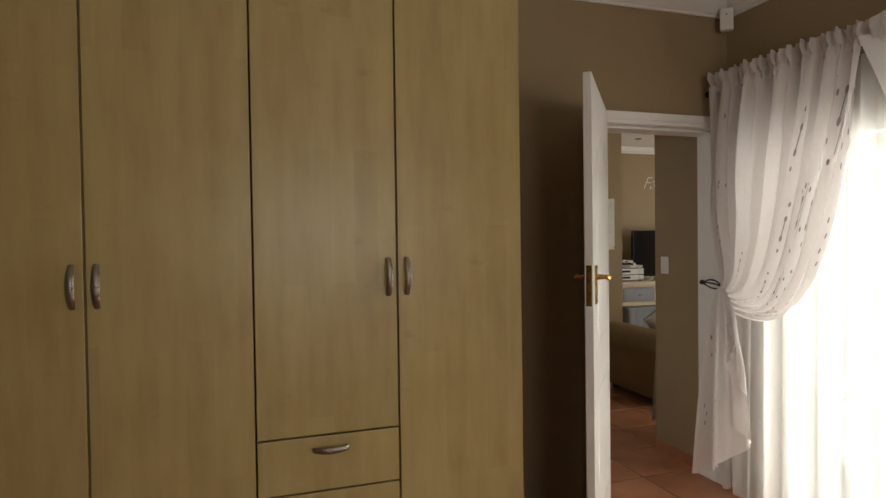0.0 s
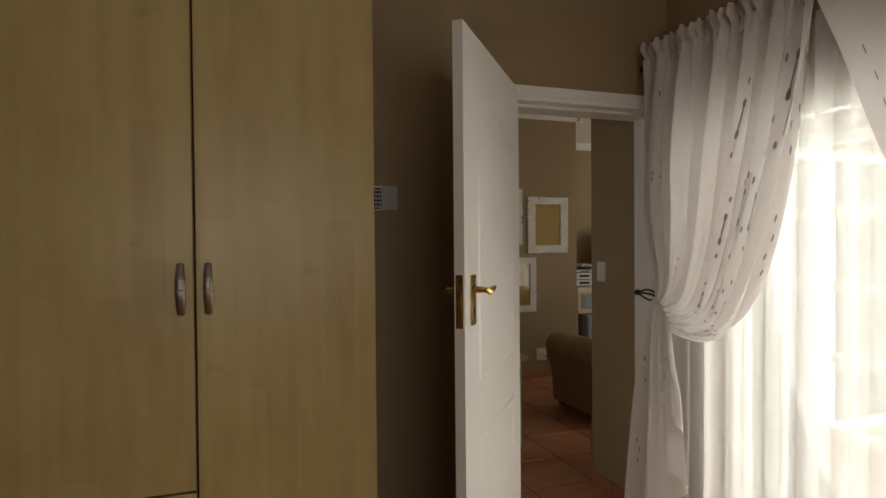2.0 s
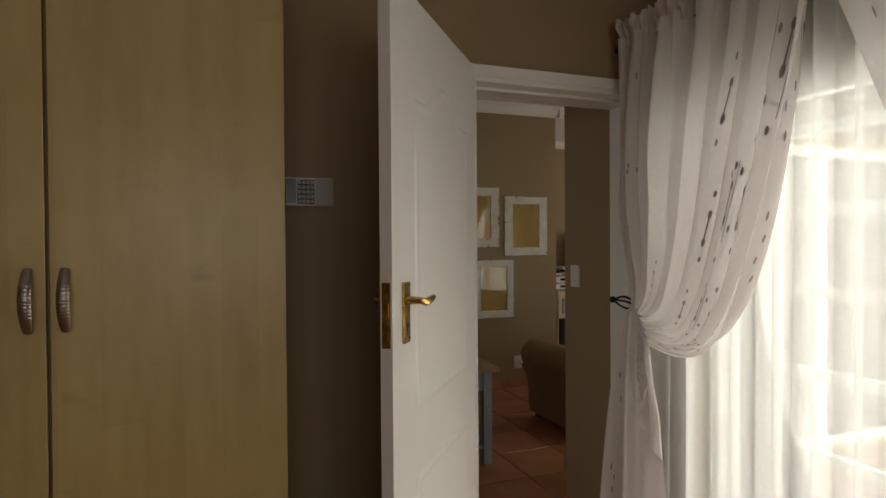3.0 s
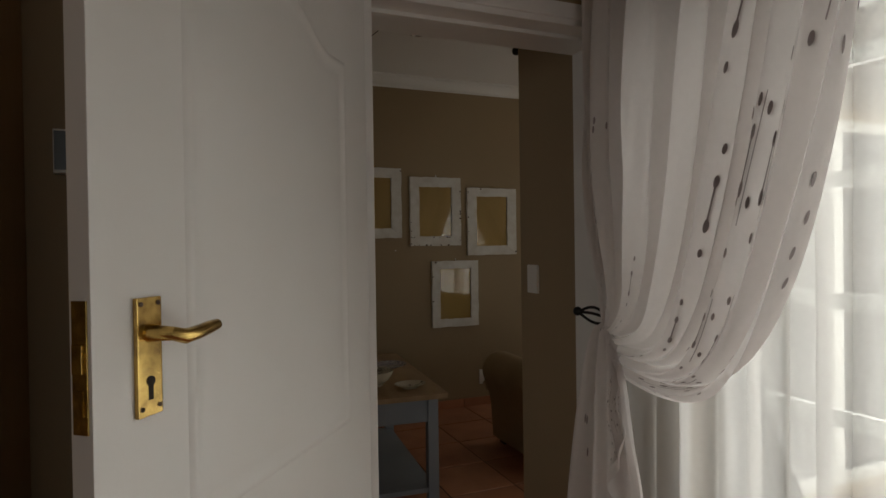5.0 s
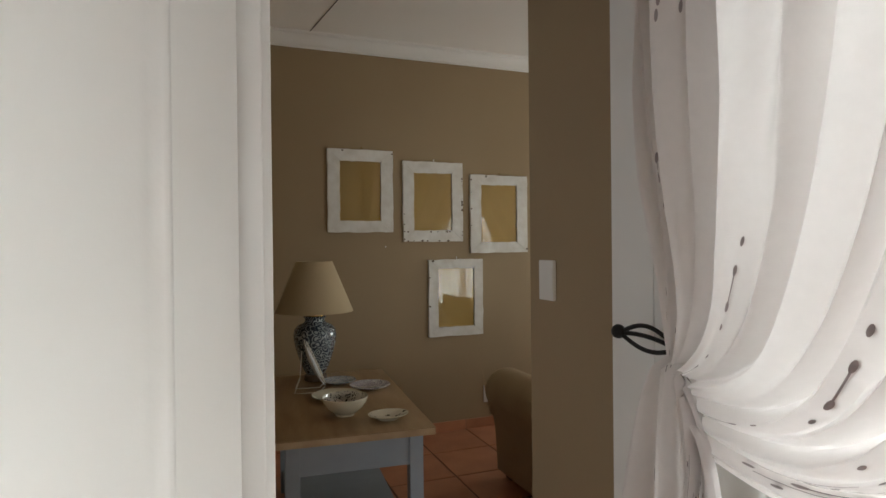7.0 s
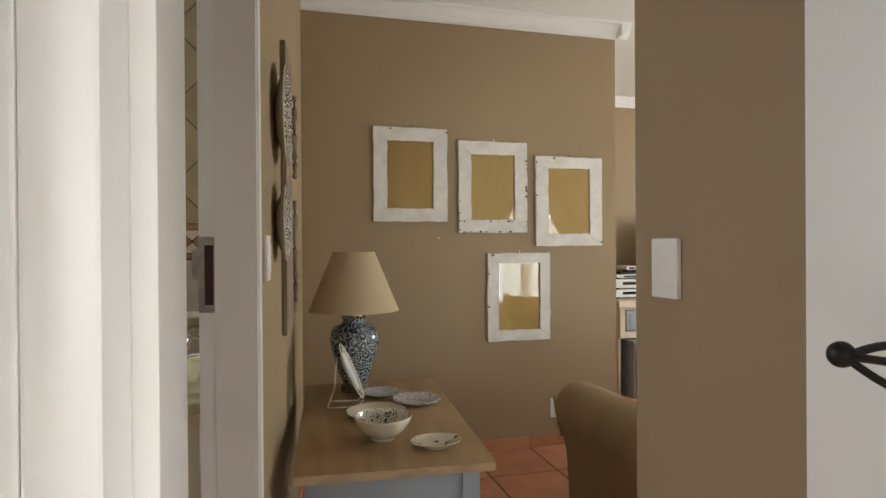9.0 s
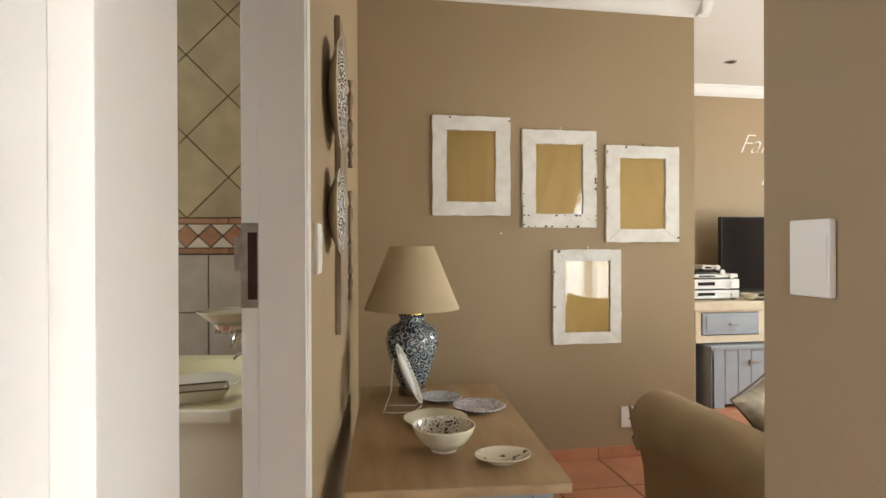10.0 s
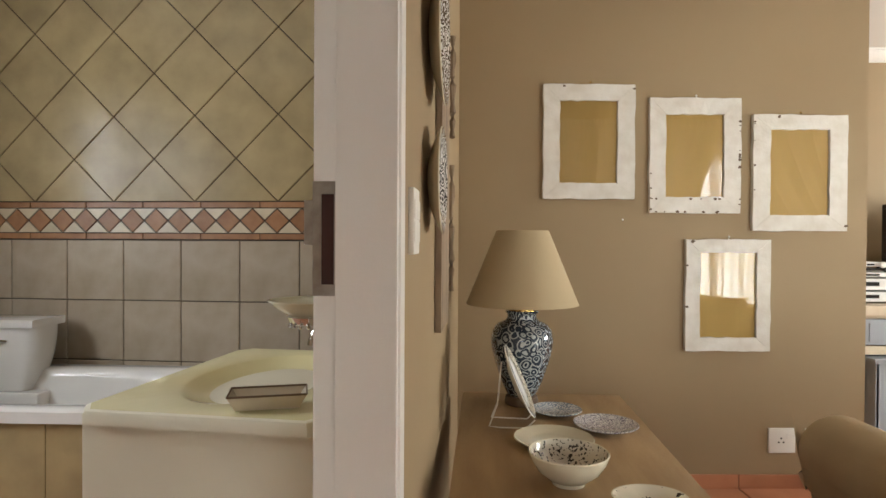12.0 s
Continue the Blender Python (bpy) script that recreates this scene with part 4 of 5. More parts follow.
def dish(name, x, y, profile, mat, label, category, tilt=None, mouth=None, squash=1.0):
    ob = thing(name, on_table(x, y) if tilt is None else tilt, label, category)
    bm = bmesh.new()
    lathe(bm, profile, 44, caps=(True, mouth is None or tilt is not None))
    for v in bm.verts:
        v.co.y *= squash
    part("body", bm, mat, ob, smooth=True)
    if mouth:
        bm = bmesh.new()
        lathe(bm, mouth[0], 44, caps=(False, tilt is None))
        for v in bm.verts:
            v.co.y *= squash
        part("inside", bm, mouth[1], ob, mouth[2], smooth=True)
    return ob


def plate_profile(r, h):
    return [(r * 0.55, 0.0), (r * 0.58, 0.002), (r * 0.62, 0.004), (r * 0.97, h - 0.003), (r, h), (r * 0.985, h + 0.002), (r * 0.64, 0.009), (r * 0.58, 0.007), (0.002, 0.0065)]


dish("small_plate", 0.592, 2.315, plate_profile(0.088, 0.016), BLUE_GLAZE, "small plate with a pale blue flower pattern", "plate")
dish("dinner_plate", 0.716, 2.145, plate_profile(0.103, 0.018), LILAC_GLAZE, "plate with a fine lilac and grey flower pattern", "plate")
dish("serving_plate", 0.520, 2.0, plate_profile(0.118, 0.020), CREAM_GLAZE, "shallow cream glazed serving plate with tiny flowers", "plate")
r = 0.099
dish("bowl", 0.500, 1.715, [(0.040, 0.0), (0.043, 0.010), (0.054, 0.015), (0.078, 0.036), (0.094, 0.062), (r, 0.078), (r - 0.002, 0.081), (r - 0.005, 0.079)], CREAM_GLAZE, "cream glazed bowl with black leaf sprigs inside", "bowl",
     mouth=([(r - 0.005, 0.079), (0.089, 0.062), (0.073, 0.040), (0.049, 0.021), (0.004, 0.016)], LEAF_GLAZE, "black leaf sprigs inside"))
dish("spotted_dish", 0.655, 1.585, [(0.042, 0.0), (0.046, 0.004), (0.084, 0.021), (0.086, 0.025), (0.082, 0.025)], CREAM_GLAZE, "shallow oval cream dish with dark leaf spots", "dish",
     mouth=([(0.082, 0.025), (0.046, 0.010), (0.003, 0.008)], SPOT_GLAZE, "dark leaf spots inside"), squash=0.78)

stand = thing("plate_stand", on_table(0.385, 2.20) @ pose(0, 0, 0, 0, 0, -9), "thin white wire plate stand", "plate stand")
for s in (-1, 1):
    bm = bmesh.new()
    tube(bm, [(0.11, 0.05 * s, 0.03), (0.085, 0.05 * s, 0.004), (0.0, 0.055 * s, 0.003), (-0.035, 0.05 * s, 0.004), (-0.01, 0.03 * s, 0.07), (0.0, 0.012 * s, 0.20)], 0.0024, 6)
    part("wire", bm, PLASTIC, stand, smooth=True)
dish("display_plate", 0, 0, plate_profile(0.125, 0.018), WHITE_GLAZE, "white plate with a dark vine border standing on a wire stand", "plate",
     tilt=on_table(0.385, 2.20) @ pose(0, 0, 0, 0, 0, -9) @ pose(0.045, 0, 0.135, 0, 66, 0), mouth=([(0.120, 0.0215), (0.094, 0.0160), (0.088, 0.0150), (0.088, 0.0140), (0.120, 0.0195)], LEAF_GLAZE, "dark vine border"))


# ---- hangings on the left wall ----
board = thing("wall_board", LEFT @ pose(0, 1.62, 0.967), "tall weathered wooden board hung on the passage wall", "wall board")
boxed("board", DRIFTWOOD, (0.002, 0.020, 0.0, 0.30, 0.0, 1.06), parent=board, bevel=0.002)
for y0, z0, z1 in ((0.44, 0.08, 0.52), (0.47, 0.62, 0.98)):
    bm = bmesh.new()
    tube(bm, [(0.018, y0 + 0.012 * math.sin(9 * s), z0 + (z1 - z0) * s) for s in [k / 12 for k in range(13)]], [0.011 + 0.004 * math.sin(17 * k) for k in range(13)], 7)
    part("driftwood_stick", bm, DRIFTWOOD, board, "knotty driftwood stick")


def wall_plate(z, r, depth, yy, label):
    ob = thing("wall_plate", LEFT @ pose(0.003, yy, z, 0, 90, 0), label, "decorative plate", group="plates on the passage wall")
    bm = bmesh.new()
    lathe(bm, [(r * 0.35, 0.0), (r * 0.6, depth * 0.25), (r * 0.9, depth * 0.75), (r, depth), (r * 0.99, depth + 0.003)], 44, caps=(True, False))
    part("back", bm, CREAM_GLAZE, ob, smooth=True)
    bm = bmesh.new()
    lathe(bm, [(r * 0.99, depth + 0.003), (r * 0.82, depth - 0.004), (r * 0.5, depth * 0.4), (r * 0.1, depth * 0.3)], 44, caps=(False, True))
    part("face", bm, INK_GLAZE, ob, "black scroll pattern", smooth=True)


wall_plate(1.715, 0.165, 0.036, 1.44, "deep cream plate with a black scroll border, hung high")
wall_plate(1.365, 0.128, 0.034, 1.42, "cream plate with a black scroll border, hung lower")


# ---- sofa ----
sofa = thing("sofa", pose(1.42, 1.32, 0), "tan upholstered sofa with rolled arms", "sofa")


def arm(x):
    bm = bmesh.new()
    outline = [(0.075, 0.05), (0.06, 0.35), (0.045, 0.43), (0.015, 0.49)]
    for k in range(15):
        t = math.radians(205 - k * 17)
        outline.append((0.135 + 0.135 * math.cos(t), 0.505 + 0.125 * math.sin(t)))
    outline += [(0.255, 0.42), (0.25, 0.05)]
    prism(bm, [(x + px, pz) for px, pz in outline], 0.06, 0.98)
    edges = [e for e in bm.edges if abs(e.verts[0].co.y - e.verts[1].co.y) < 1e-4]
    bmesh.ops.bevel(bm, geom=edges, offset=0.035, segments=4, profile=0.6, affect="EDGES")
    a = part("arm", bm, SOFA, sofa, smooth=True)
    return a


arm(0.0), arm(1.95)
for fx, fy in ((0.12, 0.12), (2.05, 0.12), (0.12, 0.88), (2.05, 0.88)):
    boxed("foot", BARE_WOOD, (fx, fx + 0.06, fy, fy + 0.06, 0, 0.06), parent=sofa)
boxed("back", SOFA, (0.22, 1.98, 0.0, 0.26, 0.05, 0.74), parent=sofa, bevel=0.06, smooth=True)
boxed("base", SOFA, (0.22, 1.98, 0.2, 0.94, 0.05, 0.30), parent=sofa, bevel=0.02, smooth=True)
for x0 in (0.26, 1.11):
    boxed("seat_cushion", SOFA, (x0, x0 + 0.84, 0.24, 0.97, 0.30, 0.46), parent=sofa, bevel=0.045, smooth=True)


def cushion(name, m, size, label, mat, creased):
    ob = thing(name, m, label, "cushion")
    bm = bmesh.new()
    n = 22
    for side in (1, -1):
        g = []
        for i in range(n + 1):
            row = []
            for j in range(n + 1):
                a, b = i / n * 2 - 1, j / n * 2 - 1
                pinch = 1 - 0.08 * (1 - a * a) * b * b - 0.0
                puff = ((1 - a ** 4) * (1 - b ** 4)) ** 0.5 * 0.075 + creased * (0.011 * math.sin(13 * a + 5 * b + 2 * math.sin(4 * b)) * (1 - b * b) * (0.4 + 0.6 * abs(a)) + 0.006 * math.sin(9 * b - 6 * a)) * (1 - a * a)
                row.append(bm.verts.new((a * size / 2 * (1 - 0.07 * (1 - b * b)), side * puff, b * size / 2 * (1 - 0.07 * (1 - a * a)) * pinch)))
            g.append(row)
        for p, q in zip(g, g[1:]):
            for j in range(n):
                bm.faces.new((p[j], p[j + 1], q[j + 1], q[j]))
    bmesh.ops.remove_doubles(bm, verts=bm.verts, dist=0.0008)
    cover = part("cover", bm, mat, ob, smooth=True)
    if creased > 0.5:
        bm = bmesh.new()
        for along in (0, 1):
            for end in (-1, 1):
                pts = []
                for i in range(23):
                    q = i / 11 - 1
                    inset = 1 - 0.07 * (1 - q * q)
                    p = (q * size / 2, end * size / 2 * inset) if along else (end * size / 2 * inset, q * size / 2)
                    pts.append((p[0], 0, p[1]))
                tube(bm, pts, 0.004, 6)
        part("piping", bm, BARE_WOOD, cover, "dark piped edge", smooth=True)
    return ob


cushion("scatter_cushion", pose(1.86, 1.85, 0.635, -16, -32, 8), 0.37, "shiny striped satin scatter cushion leaning on the sofa arm", SATIN, 1.0)
cushion("scatter_cushion", pose(2.26, 1.66, 0.66, -18, 6, 10), 0.40, "plain tan scatter cushion on the sofa", SOFA, 0.4)


# ---- television wall ----
CAB = pose(2.90, 4.08, 0)
cabinet = thing("television_cabinet", CAB, "cream and blue-grey built-in television cabinet with drawers over plank doors", "cabinet")
boxed("top", CREAM, (-0.02, 2.4, -0.02, 0.79, 0.755, 0.82), parent=cabinet, bevel=0.005)
bm = bmesh.new()
for d in ((0, 2.38, 0.0, 0.03, 0.738, 0.755), (0, 2.38, 0.0, 0.03, 0.50, 0.555), (0, 0.05, 0.0, 0.03, 0.555, 0.738), (0.55, 0.62, 0.0, 0.03, 0.555, 0.738), (1.14, 1.21, 0.0, 0.03, 0.555, 0.738), (1.73, 1.80, 0.0, 0.03, 0.555, 0.738), (2.33, 2.38, 0.0, 0.03, 0.555, 0.738), (0, 2.38, 0.77, 0.79, 0.0, 0.755), (-0.0, 0.02, 0.03, 0.6, 0.0, 0.755)):
    box(bm, *d)
part("carcass", bm, CREAM, cabinet)
for k in range(4):
    x0 = 0.05 + k * 0.59
    d = boxed("drawer", BLUE_GREY, (x0 + 0.006, x0 + 0.494, -0.006, 0.02, 0.564, 0.732), parent=cabinet, bevel=0.004)
    bm = bmesh.new()
    for q in ((x0 + 0.04, x0 + 0.46, -0.011, -0.005, 0.588, 0.708),):
        box(bm, *q, bevel=0.004)
    part("panel", bm, BLUE_GREY, d)
    bm = bmesh.new()
    tube(bm, [(x0 + 0.235, -0.01, 0.645), (x0 + 0.235, -0.03, 0.645), (x0 + 0.30, -0.032, 0.640)], 0.006, 8)
    part("handle", bm, NICKEL, d)
# near-black sheet paints the shade at the back of the open recess
boxed("recess", DARK, (0.02, 2.36, 0.42, 0.43, 0.0, 0.50), parent=cabinet)
chest = thing("plank_cupboard", pose(2.997, 4.02, 0), "blue-grey painted plank cupboard set under the television cabinet", "cupboard")
boxed("top", BLUE_GREY, (-0.02, 1.5, -0.02, 0.44, 0.455, 0.485), parent=chest, bevel=0.004)
boxed("side", BLUE_GREY, (0, 0.02, 0.0, 0.42, 0, 0.455), parent=chest)
for k in range(13):
    boxed("plank", BLUE_GREY, (0.002 + k * 0.114, 0.111 + k * 0.114, 0.0, 0.02, 0.03 if k else 0.0, 0.455), parent=chest, bevel=0.004)
bm = bmesh.new()
box(bm, 0.32, 0.34, -0.02, 0.0, 0.33, 0.37), box(bm, 0.33, 0.40, -0.026, -0.016, 0.345, 0.36)
part("latch", bm, NICKEL, chest)

tv = thing("television", pose(3.98, 4.42, 0.822), "flat black television with a dark screen, standing on the cabinet", "television")
boxed("bezel", BLACK, (-0.62, 0.62, 0.0, 0.045, 0.045, 0.685), parent=tv, bevel=0.006)
boxed("screen", SCREEN_GLASS, (-0.605, 0.605, -0.002, 0.004, 0.062, 0.672), parent=tv)
boxed("foot", BLACK, (-0.24, 0.24, -0.07, 0.14, 0.0, 0.012), parent=tv, bevel=0.004)
boxed("neck", BLACK, (-0.05, 0.05, 0.02, 0.05, 0.01, 0.1), parent=tv)


def deck(name, z, h, w, label, category, mat, x=3.163):
    ob = thing(name, pose(x, 4.22, z), label, category)
    boxed("case", mat, (-w / 2, w / 2, 0, 0.30, 0.012, h), parent=ob, bevel=0.003)
    boxed("display", BLACK, (-w * 0.34, w * 0.0, -0.002, 0.002, h * 0.45, h * 0.75), parent=ob)
    bm = bmesh.new()
    lathe(bm, [(0.022, 0), (0.02, 0.014)], 20, pose(w * 0.36, 0, h * 0.55, 90))
    part("knob", bm, SILVER, ob, smooth=True)
    for x in (-w * 0.42, w * 0.42):
        boxed("foot", BLACK, (x - 0.015, x + 0.015, 0.02, 0.05, 0, 0.014), parent=ob)


deck("amplifier", 0.821, 0.078, 0.44, "silver amplifier with a round volume knob", "amplifier", SILVER)
deck("disc_player", 0.900, 0.088, 0.44, "silver disc player with a dark display on the amplifier", "disc player", SILVER)
deck("set_top_box", 0.989, 0.042, 0.41, "slim silver set-top box on the players", "set-top box", SILVER)
deck("tuner_box", 1.032, 0.026, 0.30, "flat black tuner box on the stack", "tuner", BLACK, 3.12)
deck("media_box", 1.059, 0.042, 0.15, "small silver media box on top of the stack", "media box", SILVER, 3.13)
for x, y, r_ in ((3.46, 4.20, 0.07), (3.60, 4.16, 0.11), (3.80, 4.17, 0.08), (3.99, 4.16, 0.08)):
    ob = thing("small_bowl", pose(x, y, 0.821), "small pale bowl on the television cabinet", "bowl")
    bm = bmesh.new()
    lathe(bm, [(r_ * 0.4, 0), (r_ * 0.7, 0.018), (r_, 0.05 if r_ < 0.09 else 0.02), (r_ * 0.95, 0.05 if r_ < 0.09 else 0.02), (r_ * 0.5, 0.012)], 28)
    part("body", bm, CREAM_GLAZE, ob, smooth=True)


def words(text, x, z, size, slant):
    curve = bpy.data.curves.new("lettering", "FONT")
    curve.body, curve.size, curve.shear, curve.extrude = text, size, slant, 0.0015
    curve.offset = -0.0060
    curve.space_character = 0.92
    tmp = bpy.data.objects.new("lettering", curve)
    me = bpy.data.meshes.new_from_object(tmp)
    bpy.data.objects.remove(tmp)
    me.materials.append(LETTER)
    ob = new("wall_lettering", me)
    ob.matrix_basis = pose(x, 4.8775, z, 90, 0, 0)
    return tagged(ob, "white vinyl word stuck on the taupe wall", "wall lettering", group="wall lettering")


words("Faith,", 3.86, 2.13, 0.265, 0.45)
words("&", 4.23, 2.02, 0.14, 0.3)
words("Love", 4.08, 1.83, 0.235, 0.45)


# ---- bathroom ----
BATH = pose(-0.5, 3.165, 0, 0, 0, -6.0)         # local x along the tiled wall, to the right; local y through it
structure("wall_bath_back", BATH_GROUT, [(-2.35, 0.63, 0.008, 0.13, 0, CEIL)], "grouted bathroom wall under the tiles", "wall", m=BATH)
structure("wall_bath_west", BATH_TILE_HIGH, [(-2.7, -2.55, 0.27, 1.25, 0, CEIL), (-2.7, -2.55, 2.15, 3.6, 0, CEIL), (-2.7, -2.55, 1.25, 2.15, 0, 1.25), (-2.7, -2.55, 1.25, 2.15, 2.15, CEIL)], "pale bathroom wall with a window", "wall")


def bath_tile_mesh(w, h, bevel=0.003):
    bm = bmesh.new()
    v = [bm.verts.new((x, y, z)) for y, i in ((0.008, 0), (bevel, 0), (0, bevel)) for x, z in ((-w / 2 + i, -h / 2 + i), (w / 2 - i, -h / 2 + i), (w / 2 - i, h / 2 - i), (-w / 2 + i, h / 2 - i))]
    for r in (0, 4):
        for k in range(4):
            j = (k + 1) % 4
            bm.faces.new((v[r + k], v[r + j], v[r + 4 + j], v[r + 4 + k]))
    bm.faces.new(v[8:12])
    me = bpy.data.meshes.new("tile")
    bmesh.ops.recalc_face_normals(bm, faces=bm.faces)
    bm.to_mesh(me)
    bm.free()
    return me


def cut_polygon(points, low, high):
    """Keep the part of an outline that lies between two heights."""
    for sign, limit in ((1, low), (-1, -high)):
        out = []
        for i, p in enumerate(points):
            q = points[(i + 1) % len(points)]
            a, b = sign * p[1] - limit, sign * q[1] - limit
            if a >= 0:
                out.append(p)
            if a * b < 0:
                s = a / (a - b)
                out.append((p[0] + (q[0] - p[0]) * s, p[1] + (q[1] - p[1]) * s))
        points = out
    return points


def flat_tile(name, outline, mat, parent, depth=0.008):
    bm = bmesh.new()
    cx, cz = sum(p[0] for p in outline) / len(outline), sum(p[1] for p in outline) / len(outline)
    a = [bm.verts.new((x, depth, z)) for x, z in outline]
    b = [bm.verts.new((x, 0.002, z)) for x, z in outline]
    c = [bm.verts.new((x + (cx - x) * 0.02, 0.0, z + (cz - z) * 0.02)) for x, z in outline]
    for p, q in ((a, b), (b, c)):
        for i in range(len(p)):
            j = (i + 1) % len(p)
            bm.faces.new((p[i], p[j], q[j], q[i]))
    bm.faces.new(c)
    return part(name, bm, mat, parent)


tiled = thing("wall_tiles", BATH, "bathroom wall tiles, square below and diagonal above a terracotta border", "wall tiles", kind="structure")
T, GAP = 0.3055, 0.0045
square = bath_tile_mesh(T - GAP, T - GAP)
square.materials.append(BATH_TILE)
for row in range(4):
    for col in range(-7, 2):
        ob = new("tile", square)
        ob.parent = tiled
        ob.location = (T * (col + 0.5) - 0.004, 0, 1.222 - T * (row + 0.5))
BAND0, BAND1 = 1.225, 1.415
for z0, z1 in ((BAND0 + 0.002, BAND0 + 0.030), (BAND1 - 0.030, BAND1 - 0.002)):
    me = bath_tile_mesh(T - 0.004, z1 - z0, 0.002)
    me.materials.append(BORDER_RED)
    for col in range(-7, 1):
        ob = new("border_strip", me)
        ob.parent = tiled
        ob.location = (T * (col + 0.5) + 0.1, 0, (z0 + z1) / 2)
mid, half = (BAND0 + BAND1) / 2, 0.0615
P = 0.1256
for k in range(-18, 5):
    c = P * k + 0.0068
    g = 0.004
    flat_tile("diamond", [(c - P / 2 + g, mid), (c, mid - half + g), (c + P / 2 - g, mid), (c, mid + half - g)], BORDER_RED, tiled)
    for s in (1, -1):
        flat_tile("triangle", [(c + g, mid + s * (half - 0.001)), (c + P / 2, mid + s * (g + 0.001)), (c + P - g, mid + s * (half - 0.001))], BORDER_PALE, tiled)
diag = 0.429
for row in range(0, 7):
    for col in range(-6, 1):
        cx = diag * (col + (0.5 if row % 2 else 0.0)) - 0.114 + diag / 2
        cz = BAND1 + row * diag / 2
        r_ = diag / 2 - GAP * 0.75
        outline = cut_polygon([(cx - r_, cz), (cx, cz - r_), (cx + r_, cz), (cx, cz + r_)], BAND1 + 0.003, CEIL)
        if len(outline) > 2:
            flat_tile("diagonal_tile", outline, BATH_TILE_HIGH, tiled)


def tub():
    ob = thing("bathtub", pose(-2.5, 2.475, 0, 0, 0, -3), "white built-in bathtub with a tiled side", "bathtub")
    bm = bmesh.new()
    w, d, z = 1.95, 0.80, 0.60
    n = 40
    ring = lambda a, b, h, soft_=0.45: [bm.verts.new((w / 2 + a * abs(math.cos(t)) ** soft_ * math.copysign(1, math.cos(t)), d / 2 + b * abs(math.sin(t)) ** soft_ * math.copysign(1, math.sin(t)), h)) for t in [2 * math.pi * (k + 0.5) / n for k in range(n)]]
    loops = [ring(w / 2, d / 2, z - 0.05), ring(w / 2, d / 2, z - 0.008), ring(w / 2 - 0.012, d / 2 - 0.012, z), ring(w / 2 - 0.095, d / 2 - 0.085, z - 0.003, 0.68), ring(w / 2 - 0.11, d / 2 - 0.10, z - 0.012, 0.70), ring(w / 2 - 0.125, d / 2 - 0.112, z - 0.04, 0.72), ring(w / 2 - 0.24, d / 2 - 0.17, z - 0.36, 0.75), ring(w / 2 - 0.32, d / 2 - 0.23, z - 0.40, 0.75)]
    for a, b in zip(loops, loops[1:]):
        for i in range(n):
            bm.faces.new((a[i], a[(i + 1) % n], b[(i + 1) % n], b[i]))
    bm.faces.new(loops[-1])
    part("tub", bm, PORCELAIN, ob, smooth=True)
    boxed("side", BATH_GROUT, (0.02, w - 0.03, 0.03, 0.05, 0, z - 0.05), parent=ob)
    for row in range(2):
        for col in range(6):
            boxed("tile", BATH_TILE_HIGH, (0.02 + col * T, 0.02 + (col + 1) * T - GAP, 0.022, 0.03, 0.546 - T * (row + 1) + GAP if row == 0 else 0.0, 0.546 - T * row), parent=ob)


tub()

toilet = thing("toilet_cistern", pose(-1.91, 3.04, 0.502, 0, 0, -6), "white porcelain toilet cistern with chrome lever standing on a ledge", "toilet")
bm = bmesh.new()
lathe_rows = []
for k in range(13):
    q = k / 12
    hw, hd = 0.205 - 0.075 * (1 - q) ** 2.2, 0.098 - 0.035 * (1 - q) ** 2.2
    lathe_rows.append([bm.verts.new((hw * abs(math.cos(a)) ** 0.4 * math.copysign(1, math.cos(a)), 0.098 + hd * abs(math.sin(a)) ** 0.4 * math.copysign(1, math.sin(a)), 0.31 * q)) for a in [2 * math.pi * (j + 0.5) / 48 for j in range(48)]])
for a, b in zip(lathe_rows, lathe_rows[1:]):
    for j in range(48):
        bm.faces.new((a[j], a[(j + 1) % 48], b[(j + 1) % 48], b[j]))
bm.faces.new(lathe_rows[0]), bm.faces.new(lathe_rows[-1])
part("tank", bm, PORCELAIN, toilet, smooth=True)
boxed("lid", PORCELAIN, (-0.215, 0.215, -0.015, 0.2, 0.305, 0.345), parent=toilet, bevel=0.014, smooth=True)
bm = bmesh.new()
tube(bm, [(0.02, 0.0, 0.25), (0.02, -0.022, 0.25), (0.05, -0.026, 0.248), (0.10, -0.024, 0.246)], [0.011, 0.009, 0.007, 0.006], 10)
part("lever", bm, CHROME, toilet, smooth=True)
boxed("ledge", PORCELAIN, (-0.22, 0.22, 0.01, 0.12, -0.502, -0.002), parent=toilet, bevel=0.01)

VAN = pose(-0.068, 1.54, 0, 0, 0, -9.5)
vanity = thing("vanity_unit", VAN, "white vanity cupboard with a cream moulded basin top, painted warm-lit", "vanity")
boxed("cupboard", VANITY, (-0.605, -0.003, 0.018, 0.80, 0.0, 0.789), parent=vanity, bevel=0.003)
bm = bmesh.new()
x0, x1, y0, y1, z = -0.628, -0.003, 0.0, 0.83, 0.822
n = 48
cx, cy = (x0 + x1) / 2 - 0.02, (y0 + y1) / 2 + 0.02
def square_ring(inset, h):
    out = []
    for k in range(n):
        t = 2 * math.pi * (k + 0.5) / n
        c, s = math.cos(t), math.sin(t)
        q = 1 / max(abs(c), abs(s))
        out.append(bm.verts.new(((x0 + x1) / 2 + (x1 - x0 - 2 * inset) / 2 * c * q, (y0 + y1) / 2 + (y1 - y0 - 2 * inset) / 2 * s * q, h)))
    return out
